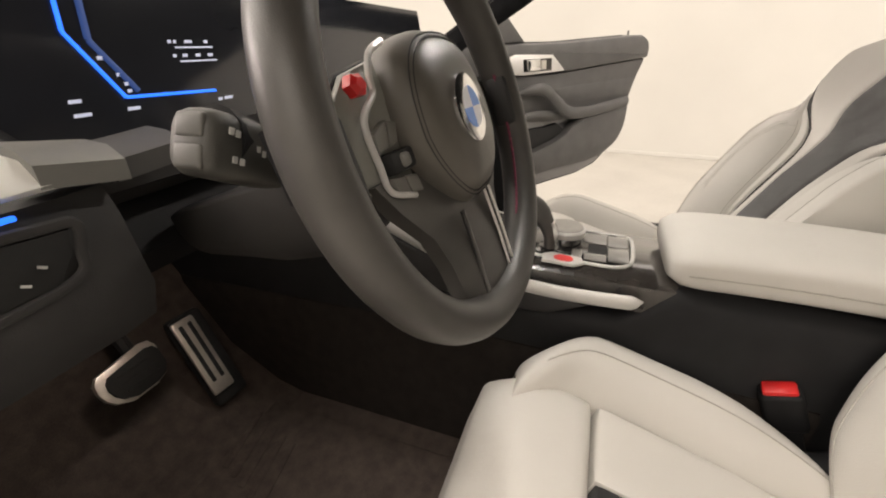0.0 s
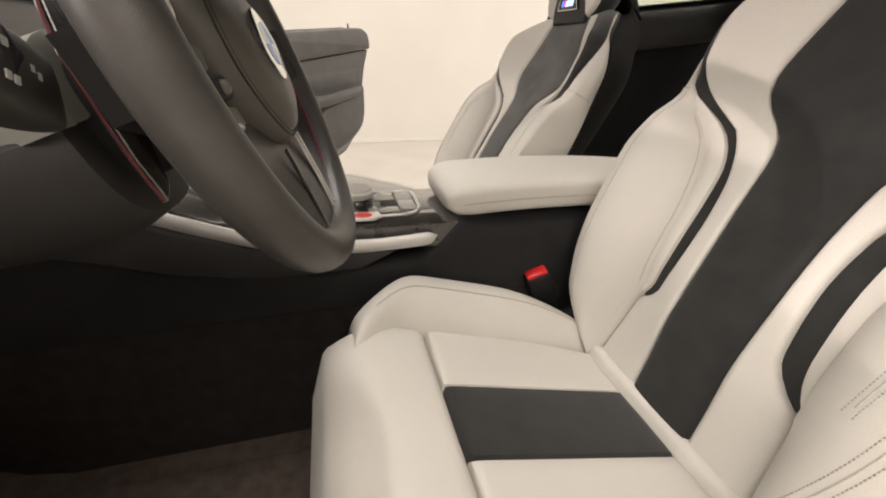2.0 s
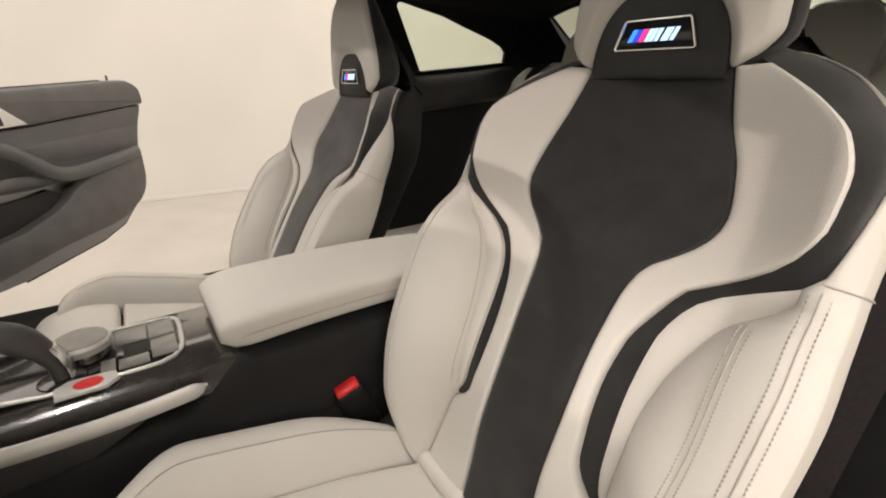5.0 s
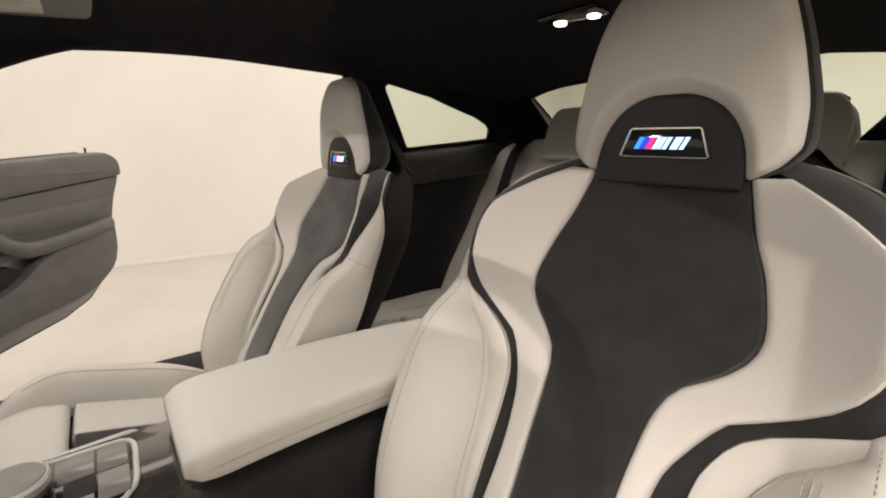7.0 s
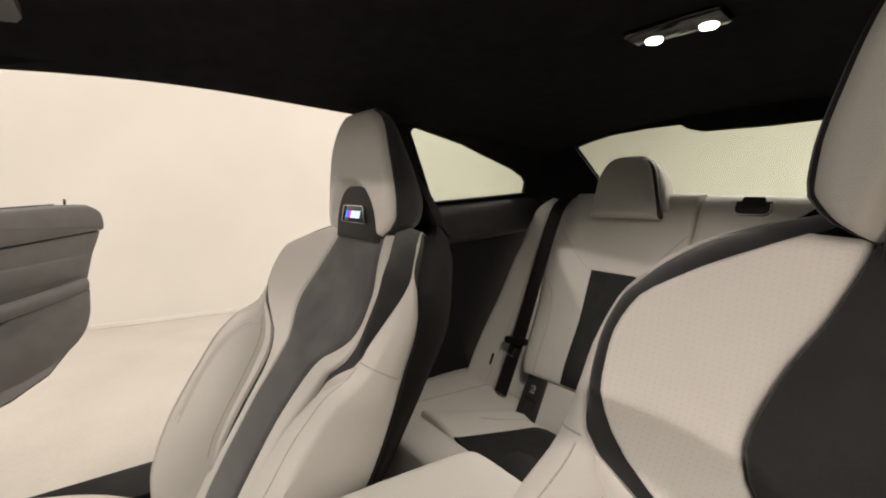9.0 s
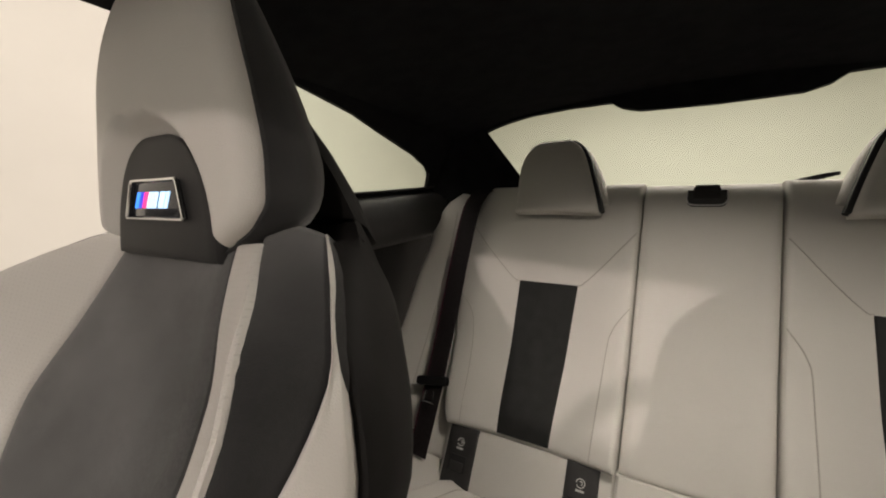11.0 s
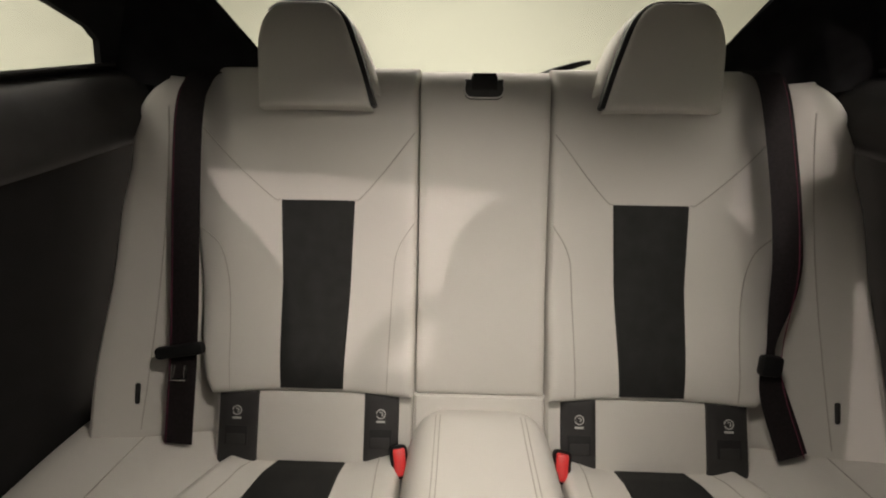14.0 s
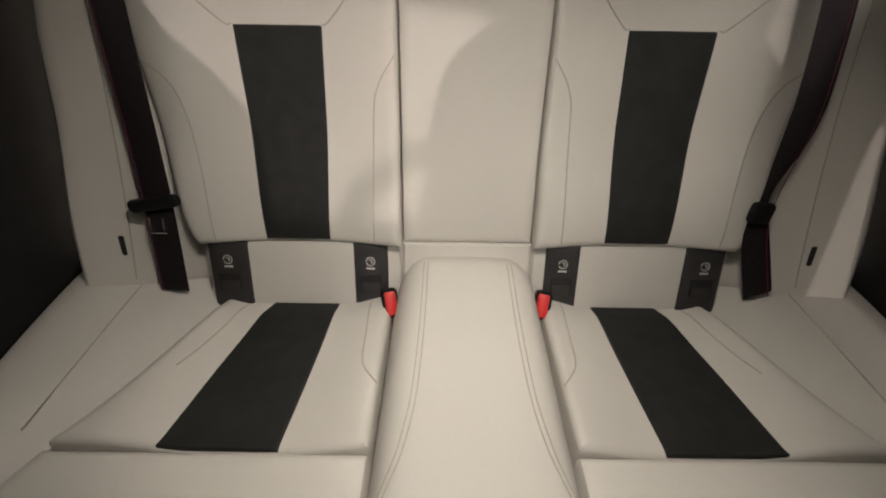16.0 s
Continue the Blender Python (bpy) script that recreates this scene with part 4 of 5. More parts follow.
shelf = solo("parcel_shelf", rbox(pose(0, -1.53, 1.06), 1.5, 0.62, 0.05, 0.01), HEADLINER, "black parcel shelf behind the rear bench", "shelf", kind="structure")
guide = solo("belt_guide", prism([(-0.126, -1.30, 1.119), (-0.16, -1.30, 1.131), (-0.205, -1.30, 1.1435), (-0.232, -1.30, 1.147), (-0.233, -1.30, 1.140), (-0.19, -1.30, 1.127)], (0, -0.03, 0.002), 0.002), PLASTIC, "slim black plastic guide on the parcel shelf", "belt guide")
rear = thing("rear_window", (0, -1.5, 1.2), "wide green tinted rear window", "window", kind="structure")
pane = part("pane", grid(lambda u, v: Vector(((u - 0.5) * (1.30 + 0.1 * v), -1.20 - 0.68 * v, 1.352 - 0.287 * v - 0.03 * (2 * u - 1) ** 2 * (1 - v))), 16, 8,
                         lambda u, v: Vector(((u - 0.5) * (1.30 + 0.1 * v), -1.20 - 0.68 * v, 1.356 - 0.287 * v - 0.03 * (2 * u - 1) ** 2 * (1 - v)))), TINT, rear)
pane.visible_shadow = False
hdr = [(-0.62, 1.285), (-0.556, 1.299), (-0.533, 1.306), (-0.50, 1.315), (-0.45, 1.323), (-0.34, 1.329), (-0.215, 1.326), (-0.19, 1.308), (-0.15, 1.296), (0, 1.292), (0.15, 1.295), (0.19, 1.306), (0.215, 1.322), (0.311, 1.321), (0.42, 1.314), (0.49, 1.301), (0.54, 1.287), (0.556, 1.280), (0.62, 1.28), (0.62, 1.40), (-0.62, 1.40)]
solo("rear_header", prism([(x, -1.19 + (1.29 - z) * 0.1, z) for x, z in hdr], (0, -0.02, 0), 0), HEADLINER, "black roof edge above the rear window", "roof edge", kind="structure")

# reading lamps in the roof
lamp = thing("reading_lamp", (-0.01, -0.62, 1.345), "small lit twin reading lamp in the headliner", "lamp")
part("housing", rbox(pose(-0.01, -0.615, 1.360), 0.145, 0.06, 0.02, 0.008), PIANO, lamp, "gloss black housing")
for x in (0.026, -0.055):
    part("lens", lathe(pose(x, -0.625, 1.347), [(0.0001, 0), (0.012, 0), (0.015, 0.006), (0.0001, 0.006)], 16), LAMP_GLOW, lamp, "glowing lens")

# sun visor on the passenger side
visor = thing("sun_visor", (0.40, 0.2, 1.27), "folded black sun visor with a pale label", "sun visor")
part("flap", rbox(pose(0.40, 0.250, 1.296, -8, 0, 0), 0.36, 0.16, 0.022, 0.01), DOOR_TRIM, visor)
part("sticker", rbox(pose(0.41, 0.267, 1.2815, -8, 0, 0), 0.14, 0.06, 0.002, 0.0005), PAPER, visor, "pale warning label")
solo("visor_clip", rbox(pose(0.262, 0.12, 1.30), 0.04, 0.016, 0.018, 0.004), PIANO, "small visor clip in the headliner", "clip")

# ---- open passenger door ----
hinge = Vector((0.82, 0.97, 0))
tipv = Vector((1.759, 0.187, 0))
D = Plane((0.82, 0.97, 0), (0, 0, 1), tuple((tipv - hinge).normalized()), side=1)
DL = (tipv - hinge).length
if D.n.y > 0:
    D.n = -D.n
door = thing("car_door", (1.3, 0.6, 0.35), "wide open passenger door with anthracite trim", "car door")


def dpoly(pts, d, t, r=0.006):
    return prism([D(x, s, d) for x, s in pts], D.n * t, r)


outer = [(0.05, 0.36), (0.60, 0.345), (0.95, 0.375), (1.08, 0.41), (1.16, 0.47), (1.205, 0.55), (1.212, 0.62), (1.212, 0.70), (1.228, 0.77), (1.250, 0.836), (1.280, 0.90), (1.288, 0.94), (1.278, 0.98), (1.235, 1.012), (1.15, 1.012), (0.72, 0.980), (0.30, 0.975), (0.05, 1.0)]
part("door_shell", dpoly(outer, -0.09, 0.085, 0.012), PAINT, door, "dark painted door shell")
END = curve((0.43, 0.99), (0.457, 1.056), (0.49, 1.125), (0.517, 1.168), (0.56, 1.200), (0.621, 1.217), (0.702, 1.219), (0.77, 1.236), (0.836, 1.257), (0.90, 1.288), (0.94, 1.297), (0.983, 1.288), (1.005, 1.262), (1.017, 1.230))


def end_line(z0, z1, n=6):
    return [(END(z0 + (z1 - z0) * i / n) - 0.003, z0 + (z1 - z0) * i / n) for i in range(n + 1)]


upper = [(0.10, 0.86), (0.60, 0.862), (0.75, 0.868)] + end_line(0.919, 1.017, 9) + [(1.15, 1.015), (0.72, 0.985), (0.30, 0.972), (0.10, 0.98)]
part("upper_trim", dpoly(upper, -0.01, 0.055, 0.016), DOOR_TRIM, door, "anthracite upper door trim")
middle = [(0.10, 0.70), (0.70, 0.655), (0.90, 0.666)] + end_line(0.704, 0.915, 8) + [(0.75, 0.864), (0.60, 0.858), (0.10, 0.856)]
part("middle_trim", dpoly(middle, -0.01, 0.036, 0.006), DOOR_TRIM, door, "anthracite middle door trim")
lower = [(0.10, 0.385), (0.405, 0.390), (0.75, 0.432), (0.95, 0.440)] + end_line(0.457, 0.700, 10) + [(0.92, 0.662), (0.84, 0.632), (0.80, 0.600), (0.74, 0.570), (0.62, 0.535), (0.50, 0.520), (0.10, 0.50)]
part("lower_trim", dpoly(lower, -0.01, 0.055, 0.016), DOOR_TRIM, door, "anthracite lower door trim")
pull = [D(0.47, 0.788, 0.045), D(0.53, 0.802, 0.058), D(0.61, 0.802, 0.066), D(0.68, 0.752, 0.070), D(0.755, 0.703, 0.074), D(0.85, 0.694, 0.074), D(1.0, 0.704, 0.062), D(1.20, 0.718, 0.034)]
part("armrest", sweep(smooth_line(pull, 48), 0.015, lambda t: 0.010 + 0.016 * min(1.0, t / 0.25), n=12), DOOR_TRIM, door, "padded armrest and pull")
part("door_inlay", dpoly([(0.70, 0.795), (0.80, 0.808), (1.248, 0.832), (1.222, 0.745), (1.0, 0.738), (0.86, 0.730), (0.78, 0.745)], 0.018, 0.010, 0.005), DOOR_TRIM, door, "smooth inlay above the armrest")
part("lower_ridge", sweep(smooth_line([D(0.30, 0.676, 0.03), D(0.47, 0.688, 0.045), D(0.60, 0.698, 0.05), D(0.72, 0.690, 0.045)], 24), 0.012, 0.018, n=10), DOOR_TRIM, door, "rounded ridge above the pocket")
part("pocket", dpoly([(0.40, 0.50), (0.57, 0.521), (0.78, 0.580), (0.812, 0.614), (0.762, 0.642), (0.681, 0.632), (0.40, 0.622)], -0.01, 0.02, 0.004), RUBBER, door, "dark door pocket")
plate = part("handle_plate", dpoly([(0.38, 0.868), (0.509, 0.860), (0.730, 0.875), (0.650, 0.938), (0.449, 0.940), (0.38, 0.915)], 0.044, 0.010, 0.006), TRIM, door, "satin silver handle surround")
part("handle_recess", dpoly([(0.495, 0.873), (0.648, 0.877), (0.642, 0.926), (0.487, 0.922)], 0.05, 0.006, 0.003), PIANO, plate)
part("door_handle", dpoly([(0.508, 0.878), (0.575, 0.880), (0.570, 0.922), (0.500, 0.919)], 0.054, 0.016, 0.006), CHROME, plate, "chrome door handle")
part("lock_button", dpoly([(0.585, 0.882), (0.612, 0.883), (0.609, 0.918), (0.582, 0.917)], 0.054, 0.006, 0.002), SILVER, plate, "silver lock button")
part("door_seal", sweep([D(x, s, -0.012) for x, s in outer[1:12]], 0.004, n=8), RUBBER, door, "black rubber seal")
part("lock_pin", sweep([D(DL - 0.03, 1.015, -0.02), D(DL - 0.03, 1.036, -0.02)], 0.004, n=8), RUBBER, door, "black lock pin")
part("glass_strip", sweep([D(0.3, 0.976, -0.03), D(0.72, 0.984, -0.03), D(1.16, 1.014, -0.03)], 0.004, n=8), RUBBER, door, "black window strip")
part("mirror_triangle", prism([D(0.30, 0.97, -0.03), D(0.52, 0.985, -0.03), D(0.33, 1.16, -0.03), D(0.27, 1.14, -0.03)], D.n * 0.05, 0.008), DOOR_TRIM, door, "dark mirror corner trim")

# unseen overhead console added at the front of the headliner, for the fill lamp
over = thing("overhead_console", (0, 0.36, 1.29), "unseen black overhead console added to carry the front fill lamp", "overhead console")
part("housing", rbox(pose(0, 0.38, 1.297, 10, 0, 0), 0.18, 0.20, 0.03, 0.012), PIANO, over)
part("lens", rbox(pose(0, 0.36, 1.281, 10, 0, 0), 0.10, 0.04, 0.006, 0.003), LAMP_GLOW, over, "glowing lens of the added front fill lamp")

# front belts on the door pillars
for k in (-1, 1):
    fb = thing("shoulder_belt", (k * 0.60, -0.33, 0.32), "black front seat belt hanging on the door pillar", "seat belt", "front belts")
    pts = smooth_line([(k * 0.655, -0.36, 1.06), (k * 0.640, -0.335, 0.98), (k * 0.635, -0.315, 0.75), (k * 0.635, -0.305, 0.50), (k * 0.64, -0.30, 0.335)], 24)
    part("webbing", sweep(pts, 0.0014, 0.024, n=8, up=(0.9 * k, -0.4, 0)), BELT, fb)
    tong = part("tongue", rbox(pose(k * 0.632, -0.305, 0.60, 0, 0, 25 * k), 0.016, 0.07, 0.026, 0.006), PLASTIC, fb, "black belt tongue")
    part("latch_plate", rbox(pose(k * 0.632, -0.288, 0.572, 20, 0, 25 * k), 0.003, 0.022, 0.05, 0.001), CHROME, tong, "steel latch plate")

for x, w in ((0.372, 0.05), (0.40, 0.075), (0.445, 0.03)):
    part("print_bar", rbox(pose(x, 0.262 + (x - 0.40) * 0.2, 1.2803, -8, 0, 0), w * 0.5, 0.008, 0.0006, 0.0002, 1), PRINT_GREY, visor)


# ---- centre console ----
console = thing("centre_console", (0, 0.2, 0.3), "dark centre console with gloss black top", "console")
cw = 0.108


part("side_wall", loft([[Vector((-cw - 0.004 * a, y, 0.27)), Vector((-cw, y, z - 0.02)), Vector((-cw + 0.02, y, z)), Vector((cw - 0.02, y, z)), Vector((cw, y, z - 0.02)), Vector((cw + 0.004 * a, y, 0.27))]
                        for y, z, a in ((-0.42, 0.60, 1), (-0.30, 0.66, 1), (0.155, 0.672, 1), (0.225, 0.615, 1), (0.40, 0.605, 1), (0.52, 0.62, 1), (0.70, 0.70, 1), (0.82, 0.76, 1), (1.28, 0.78, 1))]), PLASTIC, console, "black console side", 50)
part("side_carpet", loft([[Vector((-cw - 0.012, y, 0.27)), Vector((-cw - 0.010, y, z - 0.012)), Vector((-cw - 0.004, y, z)), Vector((-cw + 0.02, y, z)), Vector((-cw + 0.02, y, 0.27))] for y, z in ((-0.05, 0.525), (0.40, 0.532), (0.62, 0.530), (0.82, 0.523), (1.28, 0.51))]), SHADED_CARPET, console, "carpeted lower console side, darkened for shade", 50)
part("top_plate", loft([[Vector((-0.098, y, z - 0.045)), Vector((-0.092, y, z - 0.006)), Vector((-0.082, y, z)), Vector((0.082, y, z)), Vector((0.092, y, z - 0.006)), Vector((0.098, y, z - 0.045))]
                        for y, z in ((0.150, 0.672), (0.40, 0.672), (0.55, 0.705), (0.75, 0.80))]), CARBON, console, "glossy dark carbon top plate", 50)
for k in (-1, 1):
    part("silver_strip", sweep(smooth_line([(k * 0.108, 0.200, 0.651), (k * 0.112, 0.225, 0.648), (k * 0.113, 0.33, 0.646), (k * 0.113, 0.45, 0.660), (k * 0.112, 0.60, 0.715), (k * 0.110, 0.72, 0.77)], 40), lambda t: 0.0012 + 0.0053 * min(1.0, t / 0.15), lambda t: 0.0015 + 0.0100 * min(1.0, t / 0.17), n=10), TRIM, console, "satin silver edge strip")
for k in (-1, 1):
    part("knee_pad", prism([(k * 0.106, y, z) for y, z in ((0.27, 0.632), (0.45, 0.645), (0.60, 0.698), (0.76, 0.770), (0.78, 0.68), (0.60, 0.622), (0.45, 0.600), (0.33, 0.603))], (k * 0.009, 0, 0), 0.006, 3), DASH, console, "soft grey knee pad")
ring = [(-0.058, 0.43, 0.687), (-0.061, 0.36, 0.677), (-0.061, 0.262, 0.675), (-0.060, 0.243, 0.675), (-0.053, 0.228, 0.675), (-0.038, 0.218, 0.675), (-0.02, 0.2145, 0.675), (0.03, 0.2125, 0.675), (0.050, 0.2135, 0.675), (0.060, 0.218, 0.675), (0.066, 0.228, 0.675), (0.068, 0.245, 0.675), (0.068, 0.36, 0.677), (0.060, 0.43, 0.687)]
part("silver_rim", sweep(ring, 0.0035, 0.0028, n=8), TRIM, console, "satin silver rim")
part("control_panel", prism([(-0.057, 0.42, 0.676), (-0.057, 0.243, 0.6745), (-0.036, 0.222, 0.6745), (0.052, 0.217, 0.6745), (0.064, 0.235, 0.6745), (0.064, 0.42, 0.676)], (0, 0, 0.002), 0.001), PIANO, console, "gloss black control panel")
for x, y, w, l in ((0.034, 0.2365, 0.052, 0.031), (-0.020, 0.2365, 0.052, 0.031), (0.036, 0.2735, 0.050, 0.038), (-0.040, 0.272, 0.026, 0.034), (-0.036, 0.300, 0.034, 0.016), (0.052, 0.335, 0.018, 0.07)):
    part("button", rbox(pose(x, y, 0.6772), w, l, 0.003, 0.0012), GLASS_KEY, console, "glossy grey touch key")
part("dark_key", rbox(pose(-0.009, 0.268, 0.6770), 0.032, 0.030, 0.0022, 0.0008), RUBBER, console, "black recessed key")
start = part("start_button_base", prism([(-0.082, 0.350, 0.677), (-0.082, 0.302, 0.6755), (-0.070, 0.288, 0.6755), (-0.052, 0.292, 0.6755), (-0.050, 0.338, 0.677), (-0.060, 0.352, 0.677)], (0, 0, 0.005), 0.002), TRIM, console, "silver start button surround")
part("start_button", lathe(pose(-0.067, 0.319, 0.6805) @ Matrix.Diagonal((0.9, 1.25, 1, 1)), [(0.0001, 0), (0.0125, 0), (0.0115, 0.0016), (0.0001, 0.002)], 24), RED, start, "red start button")
dial = part("controller_dial", lathe(pose(0.015, 0.325, 0.677), [(0.0001, 0), (0.024, 0), (0.026, 0.010), (0.033, 0.012), (0.034, 0.021), (0.032, 0.0245), (0.0001, 0.0245)], 40), TRIM, console, "silver rotary controller")
part("dial_base", lathe(pose(0.015, 0.325, 0.6765), [(0.0001, 0), (0.031, 0), (0.030, 0.004), (0.0255, 0.0105), (0.0001, 0.0105)], 32), PIANO, dial, "gloss black dial base")
part("dial_top", lathe(pose(0.015, 0.325, 0.7015), [(0.0001, 0), (0.0305, 0), (0.029, 0.0016), (0.0001, 0.0014)], 40), DIAL_TOP, dial, "satin silver touch surface")
sel = part("gear_selector", loft([[Vector((x + w * math.cos(a), y + l * math.sin(a), z + 0.35 * l * math.sin(a))) for a in [i * math.pi / 10 for i in range(20)]]
                                  for x, y, z, w, l in ((-0.034, 0.343, 0.676, 0.013, 0.011), (-0.033, 0.345, 0.695, 0.011, 0.010), (-0.032, 0.352, 0.713, 0.013, 0.015), (-0.030, 0.366, 0.729, 0.018, 0.026), (-0.028, 0.380, 0.744, 0.0205, 0.035), (-0.027, 0.388, 0.757, 0.020, 0.037), (-0.027, 0.392, 0.766, 0.016, 0.032), (-0.027, 0.394, 0.771, 0.008, 0.018))]), WHEEL_LEATHER, console, "black leather gear selector", 60)
part("selector_trim", loft([[Vector((x - w, y, z)), Vector((x - w * 0.6, y - 0.005, z)), Vector((x + w * 0.6, y - 0.005, z)), Vector((x + w, y, z)), Vector((x, y + 0.004, z))] for x, y, z, w in ((-0.034, 0.334, 0.678, 0.014), (-0.033, 0.336, 0.695, 0.012), (-0.032, 0.340, 0.712, 0.013), (-0.031, 0.346, 0.726, 0.011))]), CHROME, sel, "chrome selector face", 50)
part("selector_boot", lathe(pose(-0.034, 0.345, 0.6755), [(0.0001, 0), (0.026, 0), (0.024, 0.004), (0.016, 0.007), (0.0001, 0.007)], 24), PIANO, sel, "gloss black collar")
# armrest lid
arm = thing("armrest", (0.03, -0.05, 0.66), "white leather centre armrest lid", "armrest")


def arm_at(u, v, off=0.0):
    y = 0.172 - 0.50 * v
    e = min(1.0, v / 0.10, (1 - v) / 0.06)
    w = math.sqrt(max(0, 1 - (1 - e) ** 2))
    a = 2 * math.pi * u
    c, s = math.cos(a), math.sin(a)
    q = 0.5
    x = 0.098 * math.copysign(abs(c) ** q, c) * (0.86 + 0.14 * w)
    z = 0.708 + 0.034 * math.copysign(abs(s) ** q, s) * (0.55 + 0.45 * w) - 0.011 + 0.030 * v - 0.045 * v * v
    return Vector((x + 0.004, y, z))


part("lid", loft([[arm_at(i / 40, j / 30) for i in range(40)] for j in range(31)]), LEATHER, arm, "", 60)
for k in (-1, 1):
    part("stitching", sweep([Vector((0.004 + k * 0.0985, 0.15 - 0.45 * i / 30, 0.695 + 0.030 * (0.05 + 0.9 * i / 30) - 0.045 * (0.05 + 0.9 * i / 30) ** 2)) for i in range(31)], 0.0012, n=5), SEAM, arm)
solo("console_rear", rbox(pose(0.0, -0.40, 0.50, -12, 0, 0), 0.20, 0.12, 0.36, 0.03), PLASTIC, "black rear end of the centre console", "console end")


# ---- belt buckles ----
def buckle(loc, turn, label, w=0.050, h=0.034):
    b = thing("belt_buckle", loc, label, "belt buckle", "belt buckles")
    m = Matrix.Translation(loc) @ turn
    part("housing", rbox(m @ pose(0, 0, -0.035), w, h, 0.07, 0.008, 3), PLASTIC, b, "black housing")
    part("release_button", rbox(m @ pose(0, 0.0, 0.0), w - 0.010, h - 0.010, 0.010, 0.004), RED, b, "red release button")
    part("stalk", rbox(m @ pose(0, 0, -0.10), w * 0.65, h * 0.5, 0.08, 0.004), PLASTIC, b, "black stalk")
    return b


buckle((-0.122, 0.012, 0.562), pose(0, 0, 0, -8, 24, 80), "front seat belt buckle with a red button beside the console")
buckle((0.117, 0.025, 0.502), pose(0, 0, 0, -14, 0, 100), "front seat belt buckle with a red button beside the console")
for k in (-1, 1):
    buckle((k * 0.146, -0.872, 0.452), pose(0, 0, 0, -46, 0, k * 14), "rear seat belt buckle with a red button", 0.032, 0.056)


# ---- rear belts ----
for k in (-1, 1):
    belt = thing("seat_belt", (k * 0.58, -1.0, 0.5), "black rear seat belt hanging beside the backrest", "seat belt", "rear belts")
    line = [(0.540, 0.640, -0.02), (0.544, 0.600, 0.030), (0.549, 0.50, 0.058), (0.560, 0.13, 0.062), (0.574, -0.09, 0.065)] if k > 0 else \
           [(0.518, 0.645, -0.02), (0.521, 0.602, 0.030), (0.531, 0.45, 0.055), (0.541, 0.318, 0.062), (0.540, 0.24, 0.064), (0.523, 0.13, 0.064), (0.530, 0.05, 0.062), (0.574, -0.08, 0.065)]
    pts = smooth_line([R(k * x, s, d) for x, s, d in line], 40)
    W = (lambda t: 0.027) if k > 0 else (lambda t: 0.027 - 0.019 * math.exp(-((t - 0.73) / 0.10) ** 2))
    part("webbing", sweep(pts, W, 0.0014, n=8, up=R.n), BELT, belt)
    part("edge_thread", sweep([p + Vector((0.0235 if k > 0 else -0.020, 0.0014, 0)) for p in pts[4:]], 0.0008, n=4), RED_STITCH, belt)
    tong = part("tongue", rbox(Matrix.Translation(R(k * (0.563 if k > 0 else 0.519), 0.092, 0.070)) @ pose(0, 0, 0, 17, k * 8, 4), 0.092 if k > 0 else 0.042, 0.018, 0.024 if k > 0 else 0.040, 0.008), PLASTIC, belt, "black belt tongue")
    x = 0.553
    if k > 0:
        part("latch_plate", sweep([R(k * (x - 0.012), 0.070, 0.086), R(k * (x - 0.012), 0.046, 0.092), R(k * (x + 0.012), 0.046, 0.092), R(k * (x + 0.012), 0.070, 0.086)], 0.004, 0.0015, n=6, up=R.n), CHROME, tong, "steel latch plate")

# ---- steering wheel ----
WC = Vector((-0.337, 0.419, 0.924))
wheel = thing("steering_wheel", tuple(WC), "black leather sport steering wheel with silver trim", "steering wheel")
WX = Vector((0.9974, -0.0722, 0))
WU = Vector((0, 0.3534, 0.9355))
Wp = Plane(WC, WU - WX * WU.dot(WX), WX)
if Wp.n.y > 0:
    Wp.n = -Wp.n

def rim_r(a):
    """Slightly flattened towards the bottom."""
    return 0.165 - 0.002 * max(0.0, -math.sin(a))


part("rim", sweep([Wp(rim_r(2 * math.pi * i / 96) * math.cos(2 * math.pi * i / 96), rim_r(2 * math.pi * i / 96) * math.sin(2 * math.pi * i / 96), 0) for i in range(96)], 0.0170, 0.0190, n=16, up=tuple(Wp.n), closed=True), WHEEL_LEATHER, wheel, "thick black leather rim")
part("rim_stitching", sweep([Wp(0.1474 * math.cos(t), 0.1474 * math.sin(t), 0.002) for t in [-0.9 + 1.1 * i / 50 for i in range(51)]], 0.0016, n=5, up=tuple(Wp.n)), RED_STITCH, wheel, "blue and red cross stitching")
# airbag pad
def hub_sec(scale, d):
    out = []
    for i in range(40):
        a = 2 * math.pi * i / 40
        c, s = math.cos(a), math.sin(a)
        x = (0.074 if s > 0 else 0.074 - 0.006 * s * s) * math.copysign(abs(c) ** 0.8, c)
        if c < 0:
            x *= 0.93 + (0.07 * s if s > 0 else 0.34 * s)
        z = (0.078 if s > 0 else 0.064) * math.copysign(abs(s) ** 0.85, s)
        out.append(Wp(0.005 + x * scale, z * scale - 0.004, d))
    return out


